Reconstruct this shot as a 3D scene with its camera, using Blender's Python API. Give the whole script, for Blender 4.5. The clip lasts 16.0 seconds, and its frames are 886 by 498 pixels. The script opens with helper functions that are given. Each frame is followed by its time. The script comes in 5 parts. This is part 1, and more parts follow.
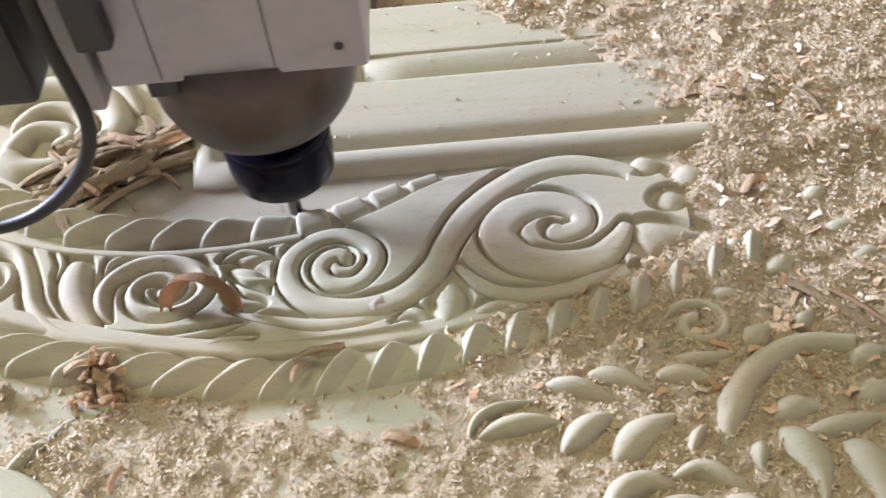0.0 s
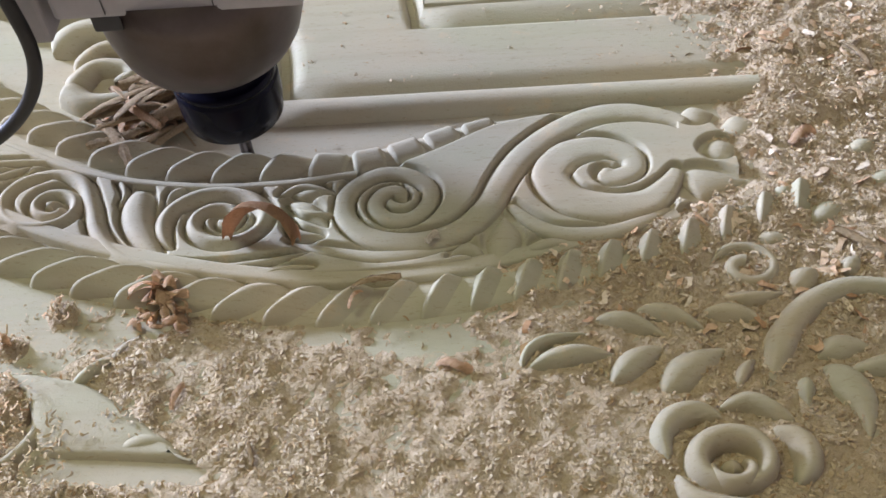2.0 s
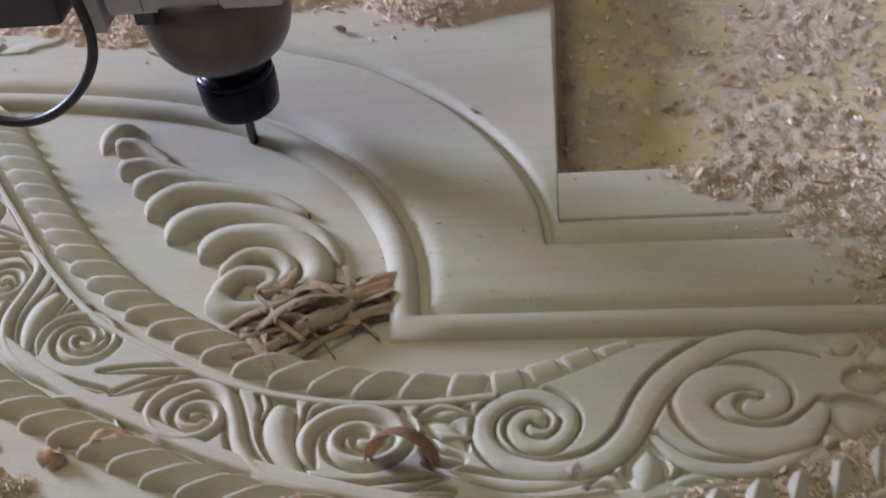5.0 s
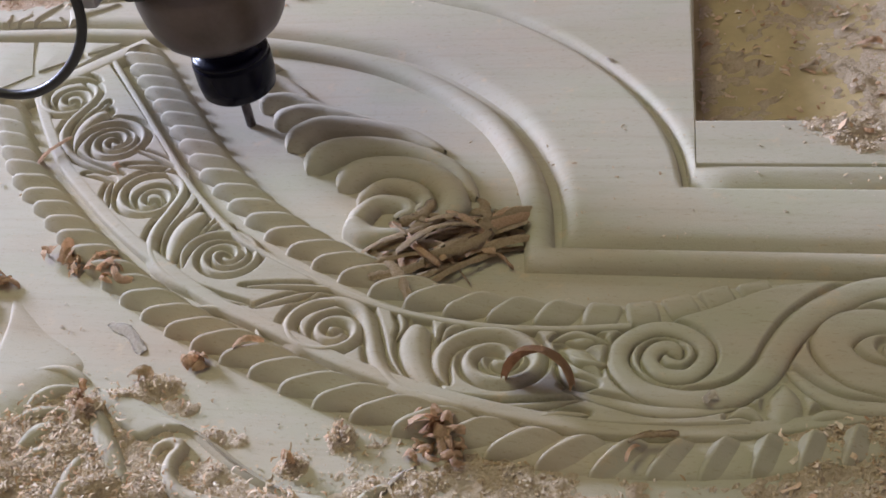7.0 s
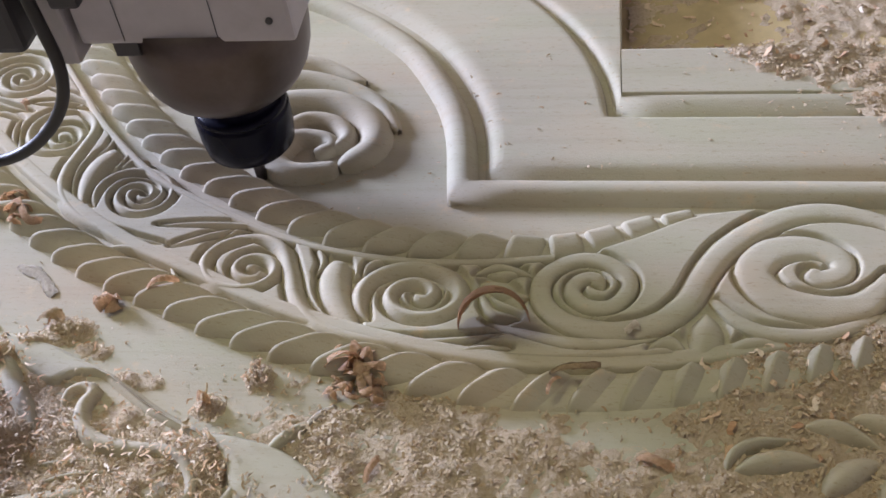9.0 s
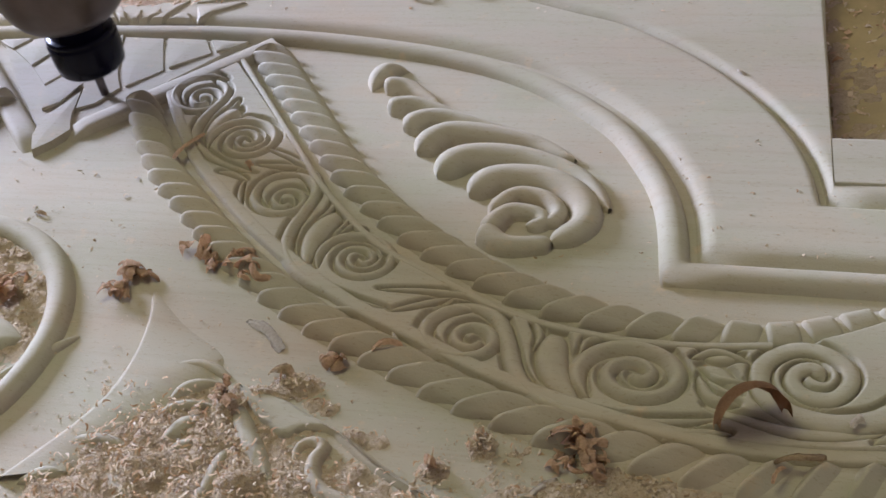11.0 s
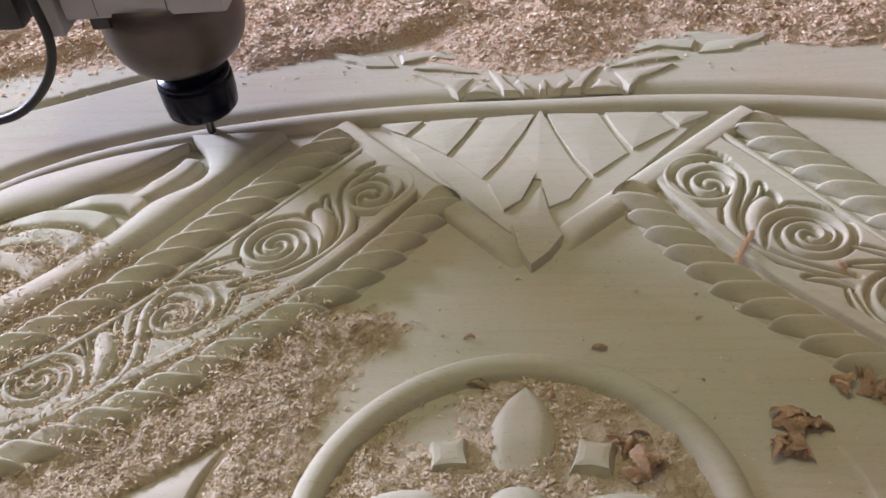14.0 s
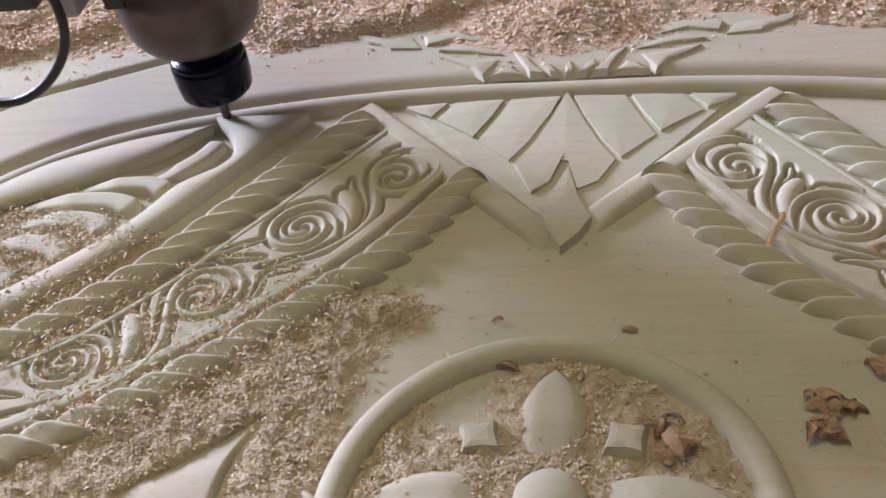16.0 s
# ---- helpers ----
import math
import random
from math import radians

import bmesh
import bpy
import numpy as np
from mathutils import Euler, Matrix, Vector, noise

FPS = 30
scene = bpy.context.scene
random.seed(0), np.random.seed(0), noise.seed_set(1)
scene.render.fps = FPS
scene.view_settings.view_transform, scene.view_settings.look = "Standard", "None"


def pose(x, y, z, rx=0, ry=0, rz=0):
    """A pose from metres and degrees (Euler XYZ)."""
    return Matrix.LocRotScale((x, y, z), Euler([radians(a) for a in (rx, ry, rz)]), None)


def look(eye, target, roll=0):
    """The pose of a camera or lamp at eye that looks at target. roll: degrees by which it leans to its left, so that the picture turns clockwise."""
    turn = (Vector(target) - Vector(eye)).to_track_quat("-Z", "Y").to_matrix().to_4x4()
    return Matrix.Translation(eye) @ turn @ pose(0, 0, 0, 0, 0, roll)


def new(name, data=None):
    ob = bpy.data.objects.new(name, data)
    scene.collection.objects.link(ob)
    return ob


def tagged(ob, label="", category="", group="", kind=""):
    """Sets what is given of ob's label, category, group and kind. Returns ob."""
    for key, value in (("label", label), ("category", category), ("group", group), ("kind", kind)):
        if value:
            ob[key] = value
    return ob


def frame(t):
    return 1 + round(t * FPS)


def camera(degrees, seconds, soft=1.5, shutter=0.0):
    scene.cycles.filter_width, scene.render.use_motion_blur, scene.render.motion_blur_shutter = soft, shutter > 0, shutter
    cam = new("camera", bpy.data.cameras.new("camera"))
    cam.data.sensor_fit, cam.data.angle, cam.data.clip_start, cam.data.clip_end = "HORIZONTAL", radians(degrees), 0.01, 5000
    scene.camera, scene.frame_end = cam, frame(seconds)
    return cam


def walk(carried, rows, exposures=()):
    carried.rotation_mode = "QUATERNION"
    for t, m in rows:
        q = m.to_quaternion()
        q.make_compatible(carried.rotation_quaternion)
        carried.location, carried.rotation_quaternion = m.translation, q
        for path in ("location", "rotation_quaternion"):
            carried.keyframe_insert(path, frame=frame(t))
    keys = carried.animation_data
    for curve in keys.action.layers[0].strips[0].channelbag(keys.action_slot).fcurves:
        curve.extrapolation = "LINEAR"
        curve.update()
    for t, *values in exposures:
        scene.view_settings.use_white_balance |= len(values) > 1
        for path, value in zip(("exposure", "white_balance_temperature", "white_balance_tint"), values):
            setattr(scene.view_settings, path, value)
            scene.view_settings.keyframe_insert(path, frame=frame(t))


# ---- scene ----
SECONDS = 16.0
cam = camera(44.845, SECONDS, soft=1.6, shutter=0.3)


def rig(x, y, z, yaw, tilt, roll):
    return pose(x, y, z, tilt, 0, yaw) @ pose(0, 0, 0, 0, 0, roll)


# seconds, place, heading, tilt from straight down, roll
PATH = [
    (0.0, 0.6265, -0.5019, 0.4256, 2.90, 39.76, -6.89),
    (0.5, 0.6122, -0.5033, 0.4339, 2.67, 39.89, -5.96),
    (1.0, 0.6157, -0.5108, 0.4257, 3.24, 40.01, -6.18),
    (1.5, 0.6124, -0.5221, 0.4212, 2.03, 38.88, -4.47),
    (2.0, 0.6057, -0.5298, 0.4217, 4.27, 39.18, -6.16),
    (2.5, 0.6085, -0.5237, 0.4223, 2.41, 38.40, -5.62),
    (3.0, 0.6194, -0.5194, 0.4205, 3.60, 39.26, -7.13),
    (3.5, 0.6089, -0.5154, 0.4196, 3.34, 39.14, -5.89),
    (4.0, 0.6051, -0.5072, 0.4278, 4.44, 40.58, -6.80),
    (4.5, 0.5926, -0.5002, 0.4443, 6.61, 44.16, -7.53),
    (5.0, 0.5766, -0.4999, 0.4575, 9.19, 47.01, -8.15),
    (5.2, 0.5625, -0.5029, 0.4601, 8.99, 48.59, -7.34),
    (7.3, 0.5480, -0.5378, 0.4312, 15.87, 46.94, -9.67),
    (7.5, 0.5533, -0.5369, 0.4275, 15.37, 46.08, -9.66),
    (8.0, 0.5631, -0.5352, 0.4207, 14.58, 44.91, -9.33),
    (8.2, 0.5637, -0.5367, 0.4243, 13.88, 44.31, -9.04),
    (10.3, 0.5016, -0.5099, 0.4206, 11.27, 44.51, -7.97),
    (10.5, 0.4803, -0.5116, 0.4320, 11.48, 45.41, -9.13),
    (11.0, 0.5052, -0.5425, 0.4529, 19.72, 47.84, -10.12),
    (11.5, 0.3323, -0.4958, 0.4525, 15.24, 47.67, -9.64),
    (12.0, 0.1613, -0.5050, 0.4520, 10.27, 47.73, -7.37),
    (12.5, 0.1766, -0.4767, 0.4614, 17.08, 47.43, -10.44),
    (13.0, 0.0467, -0.4577, 0.4517, 10.63, 46.74, -10.26),
    (13.5, 0.0588, -0.4695, 0.4540, 10.90, 47.45, -9.37),
    (14.0, 0.0522, -0.4716, 0.4569, 12.46, 48.06, -9.55),
    (14.5, 0.0521, -0.4693, 0.4575, 11.93, 47.55, -9.48),
    (15.0, 0.0561, -0.4722, 0.4538, 12.40, 47.64, -9.96),
    (15.5, 0.0451, -0.4750, 0.4563, 13.28, 47.28, -9.88),
    (16.0, 0.0423, -0.4721, 0.4522, 13.50, 47.56, -10.20),
]
walk(cam, [(row[0], rig(*row[1:])) for row in PATH], exposures=[
    (0, -0.28, 6450, 4), (0.5, -0.74, 6350, 4), (1, -0.80, 6350, 4), (1.5, -0.72, 6350, 4), (2, -0.68, 6330, 4), (3, -0.45, 6330, 4), (3.5, -0.70, 6280, 7), (4.2, -0.99, 6120, 9), (5, -1.29, 6020, 11),
    (7.5, -0.95, 6280, 11), (8, -0.75, 6230, 10), (10.5, -1.2, 6250, 12), (11, -1.18, 6180, 12), (12.5, -1.22, 6180, 13), (13, -1.22, 6300, 12), (16, -1.22, 6500, 12)])

# ---- light: overcast sky, daylight from the west opening, and an added warm fill overhead
world = bpy.data.worlds.new("overcast")
scene.world = world
world.use_nodes = True
wn = world.node_tree.nodes
sky = wn.new("ShaderNodeTexSky")
sky.sky_type, sky.sun_disc = "NISHITA", False
sky.sun_elevation, sky.sun_rotation = radians(38), radians(-60)
world.node_tree.links.new(sky.outputs[0], wn["Background"].inputs[0])
wn["Background"].inputs[1].default_value = 0.1


def area(name, eye, target, sx, sy, power, colour):
    lamp = bpy.data.lights.new(name, "AREA")
    lamp.shape, lamp.size, lamp.size_y, lamp.energy, lamp.color = "RECTANGLE", sx, sy, power, colour
    ob = new(name, lamp)
    ob.matrix_basis = look(eye, target)
    return ob


area("west_opening_daylight", (-3.04, 1.78, 1.20), (0.0, 0.0, 0.0), 0.9, 0.95, 880, (0.65, 0.70, 1.0))
# warm fill added overhead to even out the panel; no roof light is known here
area("added_warm_fill", (-0.60, -0.05, 2.62), (-0.1, -0.25, 0.0), 1.3, 1.0, 54, (1.0, 0.965, 0.60))

# ---- materials


def material(name, rough=0.6, metal=0.0, spec=0.5):
    mat = bpy.data.materials.new(name)
    mat.use_nodes = True
    bsdf = mat.node_tree.nodes["Principled BSDF"]
    bsdf.inputs["Roughness"].default_value = rough
    bsdf.inputs["Metallic"].default_value = metal
    bsdf.inputs["Specular IOR Level"].default_value = spec
    return mat, mat.node_tree.nodes, mat.node_tree.links, bsdf


def ramp(nodes, stops):
    node = nodes.new("ShaderNodeValToRGB")
    el = node.color_ramp.elements
    while len(el) < len(stops):
        el.new(0.5)
    for e, (p, c) in zip(el, stops):
        e.position, e.color = p, (*c, 1)
    return node


def noise_node(nodes, links, coord, scale, detail=4.0, rough=0.55, stretch=(1, 1, 1)):
    mapping = nodes.new("ShaderNodeMapping")
    mapping.inputs["Scale"].default_value = stretch
    links.new(coord, mapping.inputs[0])
    tex = nodes.new("ShaderNodeTexNoise")
    tex.inputs["Scale"].default_value = scale
    tex.inputs["Detail"].default_value = detail
    tex.inputs["Roughness"].default_value = rough
    links.new(mapping.outputs[0], tex.inputs[0])
    return tex


def mix(nodes, links, mode, fac, a, b):
    node = nodes.new("ShaderNodeMix")
    node.data_type, node.blend_type = "RGBA", mode
    for sock, val in ((node.inputs[0], fac), (node.inputs[6], a), (node.inputs[7], b)):
        if isinstance(val, (int, float)):
            sock.default_value = val
        elif isinstance(val, tuple):
            sock.default_value = (*val, 1)
        else:
            links.new(val, sock)
    return node.outputs[2]


def bump(nodes, links, bsdf, height, strength, distance):
    node = nodes.new("ShaderNodeBump")
    node.inputs["Strength"].default_value = strength
    node.inputs["Distance"].default_value = distance
    links.new(height, node.inputs["Height"])
    links.new(node.outputs[0], bsdf.inputs["Normal"])


def carved_wood(name, pale, warm, rough):
    """Pale softwood with long grain, pinkish streaks and fine cutter marks."""
    mat, n, l, bsdf = material(name, rough, 0, 0.18)
    geo = n.new("ShaderNodeNewGeometry").outputs["Position"]
    grain = noise_node(n, l, geo, 26, 5, 0.6, (0.35, 6.0, 1.0))
    broad = noise_node(n, l, geo, 4.2, 3, 0.5, (0.55, 2.6, 1.0))
    dust = noise_node(n, l, geo, 46, 6, 0.7)
    fine = noise_node(n, l, geo, 900, 2, 0.5)
    base = ramp(n, [(0.30, warm), (0.52, pale), (0.75, tuple(min(1, c * 1.06) for c in pale))])
    l.new(broad.outputs[0], base.inputs[0])
    streak = ramp(n, [(0.34, (0.86, 0.80, 0.76)), (0.50, (1, 1, 1))])
    l.new(grain.outputs[0], streak.inputs[0])
    blotch = noise_node(n, l, geo, 11, 4, 0.6, (0.7, 1.5, 1.0))
    stain = ramp(n, [(0.36, (0.94, 0.98, 0.92)), (0.50, (1, 1, 1)), (0.66, (1.03, 0.95, 0.91))])
    l.new(blotch.outputs[0], stain.inputs[0])
    tinted = mix(n, l, "MULTIPLY", 0.8, base.outputs[0], stain.outputs[0])
    col = mix(n, l, "MULTIPLY", 0.36, tinted, streak.outputs[0])
    speck = ramp(n, [(0.60, (0, 0, 0)), (0.75, (1, 1, 1))])
    l.new(dust.outputs[0], speck.inputs[0])
    col = mix(n, l, "MIX", speck.outputs[0], col, (0.56, 0.45, 0.30))
    pores = noise_node(n, l, geo, 420, 3, 0.7, (0.5, 1.6, 1.0))
    pit = ramp(n, [(0.30, (0.80, 0.74, 0.68)), (0.42, (1, 1, 1)), (0.62, (1, 1, 1)), (0.74, (1.08, 1.06, 1.0))])
    l.new(pores.outputs[0], pit.inputs[0])
    col = mix(n, l, "MULTIPLY", 0.8, col, pit.outputs[0])
    l.new(col, bsdf.inputs["Base Color"])
    both = mix(n, l, "MIX", 0.45, grain.outputs[0], fine.outputs[0])
    bump(n, l, bsdf, both, 0.32, 0.0011)
    return mat


WOOD = carved_wood("pale_carved_wood", (0.464, 0.428, 0.322), (0.458, 0.396, 0.298), 0.72)
# same wood in a much darker tone, for the board's vertical sides
WOOD_EDGE = carved_wood("darker_edge_wood", (0.24, 0.19, 0.15), (0.18, 0.14, 0.11), 0.8)


def sawdust(name, stops, rough=0.9):
    mat, n, l, bsdf = material(name, rough, 0, 0.08)
    rnd = n.new("ShaderNodeNewGeometry")
    base = ramp(n, stops)
    l.new(rnd.outputs["Random Per Island"], base.inputs[0])
    grit = noise_node(n, l, rnd.outputs["Position"], 700, 3)
    tone = ramp(n, [(0.3, (0.7, 0.62, 0.55)), (0.6, (1, 1, 1))])
    l.new(grit.outputs[0], tone.inputs[0])
    l.new(mix(n, l, "MULTIPLY", 0.6, base.outputs[0], tone.outputs[0]), bsdf.inputs["Base Color"])
    bump(n, l, bsdf, grit.outputs[0], 0.5, 0.001)
    return mat


CHIP = sawdust("sawdust_chips", [(0.0, (0.42, 0.29, 0.17)), (0.2, (0.55, 0.43, 0.28)), (0.6, (0.61, 0.50, 0.35)), (1.0, (0.68, 0.58, 0.44))])
PINK_CHIP = sawdust("pinkish_shavings", [(0.0, (0.48, 0.29, 0.17)), (0.25, (0.70, 0.49, 0.32)), (0.7, (0.76, 0.61, 0.45)), (1.0, (0.87, 0.78, 0.64))])

BROWN_CHIP = sawdust("brown_shaving", [(0.0, (0.40, 0.25, 0.15)), (1.0, (0.46, 0.30, 0.19))])


WHITE_CHIP = sawdust("white_shaving", [(0.0, (0.72, 0.66, 0.56)), (1.0, (0.78, 0.72, 0.62))])


def dust_layer(name, low, mid, high):
    mat, n, l, bsdf = material(name, 0.95, 0, 0.15)
    geo = n.new("ShaderNodeNewGeometry").outputs["Position"]
    a = noise_node(n, l, geo, 480, 5, 0.7)
    b = noise_node(n, l, geo, 34, 4, 0.6)
    base = ramp(n, [(0.28, low), (0.48, mid), (0.7, high)])
    l.new(a.outputs[0], base.inputs[0])
    tone = ramp(n, [(0.35, (0.88, 0.82, 0.76)), (0.65, (1, 1, 1))])
    l.new(b.outputs[0], tone.inputs[0])
    l.new(mix(n, l, "MULTIPLY", 0.8, base.outputs[0], tone.outputs[0]), bsdf.inputs["Base Color"])
    bump(n, l, bsdf, a.outputs[0], 0.9, 0.003)
    return mat


DUST = dust_layer("packed_sawdust", (0.50, 0.385, 0.255), (0.64, 0.525, 0.37), (0.72, 0.615, 0.465))
PINK_DUST = dust_layer("packed_pink_sawdust", (0.44, 0.29, 0.19), (0.68, 0.51, 0.37), (0.80, 0.67, 0.52))


def worn(name, colour, rough, metal=0.0, scale=60, vary=0.25, relief=0.0004):
    mat, n, l, bsdf = material(name, rough, metal)
    geo = n.new("ShaderNodeTexCoord").outputs["Object"]
    a = noise_node(n, l, geo, scale, 5, 0.65)
    dark = tuple(c * (1 - vary) for c in colour)
    base = ramp(n, [(0.35, dark), (0.65, colour)])
    l.new(a.outputs[0], base.inputs[0])
    l.new(base.outputs[0], bsdf.inputs["Base Color"])
    r = n.new("ShaderNodeMapRange")
    r.inputs["To Min"].default_value, r.inputs["To Max"].default_value = rough * 0.75, min(1, rough * 1.3)
    l.new(a.outputs[0], r.inputs["Value"])
    l.new(r.outputs[0], bsdf.inputs["Roughness"])
    bump(n, l, bsdf, a.outputs[0], 0.2, relief)
    return mat


GREY_PAINT = worn("grey_machine_paint", (0.50, 0.475, 0.50), 0.5, 0, 30, 0.16)
DARK_PLASTIC = worn("dark_motor_housing", (0.05, 0.048, 0.055), 0.5, 0, 40, 0.3)
SPINDLE_METAL = worn("dull_spindle_metal", (0.145, 0.115, 0.108), 0.36, 0.85, 25, 0.35)
NUT_BLACK = worn("blackened_steel", (0.004, 0.004, 0.012), 0.24, 0.0, 90, 0.1, 0.00002)
NUT_BLACK.node_tree.nodes["Principled BSDF"].inputs["Specular IOR Level"].default_value = 0.14
BIT_STEEL = worn("dark_cutter_steel", (0.14, 0.12, 0.12), 0.35, 0.9, 200, 0.4)
RUBBER = worn("black_cable_sheath", (0.022, 0.02, 0.022), 0.45, 0, 120, 0.3)
BED_BOARD = worn("dusty_bed_board", (0.62, 0.49, 0.26), 0.9, 0, 18, 0.3, 0.001)
# unseen shop surfaces, tinted warm so their bounced light browns the shaded carving
PLASTER = worn("warm_bounce_plaster", (0.34, 0.285, 0.22), 0.9, 0, 3, 0.2, 0.002)
CONCRETE = worn("warm_bounce_floor", (0.28, 0.235, 0.18), 0.9, 0, 3, 0.3, 0.002)
ROOF = worn("warm_bounce_roof", (0.28, 0.235, 0.19), 0.8, 0, 2, 0.2, 0.002)

# ---- shape helpers


def mesh_part(name, verts, faces, mat, parent=None, label="", smooth=True):
    me = bpy.data.meshes.new(name)
    me.from_pydata([tuple(map(float, v)) for v in verts], [], faces)
    me.validate()
    if smooth:
        me.polygons.foreach_set("use_smooth", [True] * len(me.polygons))
    me.materials.append(mat)
    ob = new(name, me)
    if parent is not None:
        ob.parent = parent
    if label:
        tagged(ob, label)
    return ob


def part(name, bm, mat, parent=None, label="", smooth=False):
    me = bpy.data.meshes.new(name)
    bmesh.ops.recalc_face_normals(bm, faces=bm.faces)
    bm.to_mesh(me)
    bm.free()
    if smooth:
        me.polygons.foreach_set("use_smooth", [True] * len(me.polygons))
    me.materials.append(mat)
    ob = new(name, me)
    if parent is not None:
        ob.parent = parent
    if label:
        tagged(ob, label)
    return ob


def box(bm, lo, hi, bevel=0.0):
    lo, hi = Vector(lo), Vector(hi)
    made = bmesh.ops.create_cube(bm, size=1.0, matrix=Matrix.Translation((lo + hi) / 2) @ Matrix.Diagonal((*(hi - lo), 1)))
    if bevel:
        edges = {e for v in made["verts"] for e in v.link_edges}
        bmesh.ops.bevel(bm, geom=list(edges), offset=bevel, segments=2, affect="EDGES", profile=0.6)


def lathe(bm, outline, steps=48):
    """Turn a list of (radius, height) about z."""
    rings = []
    for r, z in outline:
        rings.append([bm.verts.new((r * math.cos(2 * math.pi * k / steps), r * math.sin(2 * math.pi * k / steps), z)) for k in range(steps)])
    for a, b in zip(rings, rings[1:]):
        for k in range(steps):
            bm.faces.new((a[k], a[(k + 1) % steps], b[(k + 1) % steps], b[k]))
    bm.faces.new(rings[0][::-1])
    bm.faces.new(rings[-1])


def spline(points, count):
    """Catmull-Rom through the points, evenly spaced."""
    p = np.array(points, float)
    p = np.vstack([2 * p[0] - p[1], p, 2 * p[-1] - p[-2]])
    out = []
    for i in range(1, len(p) - 2):
        t = np.linspace(0, 1, 24, endpoint=False)[:, None]
        a, b, c, d = p[i - 1], p[i], p[i + 1], p[i + 2]
        out.append(0.5 * (2 * b + (c - a) * t + (2 * a - 5 * b + 4 * c - d) * t ** 2 + (3 * b - a - 3 * c + d) * t ** 3))
    out.append(p[-2][None])
    q = np.vstack(out)
    s = np.r_[0, np.cumsum(np.hypot(*np.diff(q[:, :2], axis=0).T))]
    want = np.linspace(0, s[-1], count)
    return np.stack([np.interp(want, s, q[:, k]) for k in range(q.shape[1])], 1)


def normals(path):
    d = np.gradient(path, axis=0)
    d /= np.maximum(np.hypot(*d.T), 1e-9)[:, None]
    return np.stack([-d[:, 1], d[:, 0]], 1)


STRANDS = {}


def strip(name, path, half, high, mat, parent, z0=0.0, power=2.0, soft=0.7, lean=0.0, across=11, label="", sink=0.0015, nor=None):
    """A rounded strip carved along a path: half its width and its height vary on the way."""
    n = len(path)
    half, high = np.broadcast_to(half, n), np.broadcast_to(high, n)
    nor = normals(path) if nor is None else nor
    if parent is not None and parent.name.startswith("scroll_band") and name != "edge_fillet":
        STRANDS.setdefault(parent.name, []).append((np.array(path), np.array(half)))
    u = np.linspace(-1, 1, across)
    u = np.sign(u) * np.abs(u) ** 0.85
    prof = (1 - np.abs(u) ** power) ** soft
    if lean:
        prof = prof * (1 + lean * u)
    verts, faces = [], []
    for i in range(n):
        for k in range(across):
            x, y = path[i] + nor[i] * half[i] * u[k]
            wob = 0.00025 * noise.noise((x * 90, y * 90, 3.0)) if 0 < k < across - 1 else 0
            verts.append((x, y, z0 - sink + (high[i] + sink) * prof[k] + wob))
    for i in range(n - 1):
        for k in range(across - 1):
            a = i * across + k
            faces.append((a, a + across, a + across + 1, a + 1))
    return mesh_part(name, verts, faces, mat, parent, label)


def bez(a, b, c, count=18):
    t = np.linspace(0, 1, count)[:, None]
    a, b, c = np.array(a, float), np.array(b, float), np.array(c, float)
    mid = 2 * b - (a + c) / 2
    return (1 - t) ** 2 * a + 2 * t * (1 - t) * mid + t ** 2 * c


def swell(count, fat=0.5, power=0.75):
    """0..1..0 with its fullest place at fat."""
    t = np.linspace(0, 1, count)
    k = math.log(0.5) / math.log(fat)
    return np.maximum(np.sin(np.pi * t ** k), 0) ** power


def leaf(a, b, c, width, parent, high=0.006, fat=0.4, name="leaf", z0=0.0, soft=0.75, lean=0.0):
    path = bez(a, b, c)
    w = swell(len(path), fat, 0.95)
    return strip(name, path, width * w + 0.0003, high * w ** 0.8, WOOD, parent, z0=z0, soft=soft, lean=lean, across=9)


def flip(points, side):
    return [(side * x, y) for x, y in points]


# ---- unseen shop shell, added to bounce warm light, and machine bed
def slab_wall(name, lo, hi, mat):
    bm = bmesh.new()
    box(bm, lo, hi)
    ob = part(name, bm, mat)
    tagged(ob, kind="structure")
    return ob


FLOOR_Z = -0.86
slab_wall("floor", (-3.2, -3.2, FLOOR_Z - 0.1), (2.2, 2.5, FLOOR_Z), CONCRETE)
# the unseen roof has one opening over the table, made for the added fill lamp
slab_wall("ceiling", (-3.2, -3.2, 2.6), (-1.35, 2.5, 2.7), ROOF)
slab_wall("ceiling", (0.15, -3.2, 2.6), (2.2, 2.5, 2.7), ROOF)
slab_wall("ceiling", (-1.35, -3.2, 2.6), (0.15, -0.65, 2.7), ROOF)
slab_wall("ceiling", (-1.35, 0.55, 2.6), (0.15, 2.5, 2.7), ROOF)
slab_wall("wall_south", (-3.2, -3.2, FLOOR_Z), (2.2, -3.05, 2.6), PLASTER)
slab_wall("wall_north", (-3.2, 2.3, FLOOR_Z), (2.2, 2.45, 2.6), PLASTER)
# a wide opening in the west wall
slab_wall("wall_west_low", (-3.2, -3.05, FLOOR_Z), (-3.05, 2.3, 0.68), PLASTER)
slab_wall("wall_west_high", (-3.2, -3.05, 1.72), (-3.05, 2.3, 2.6), PLASTER)
slab_wall("wall_west_south_part", (-3.2, -3.05, 0.68), (-3.05, 1.30, 1.72), PLASTER)
slab_wall("wall_west_north_part", (-3.2, 2.26, 0.68), (-3.05, 2.3, 1.72), PLASTER)
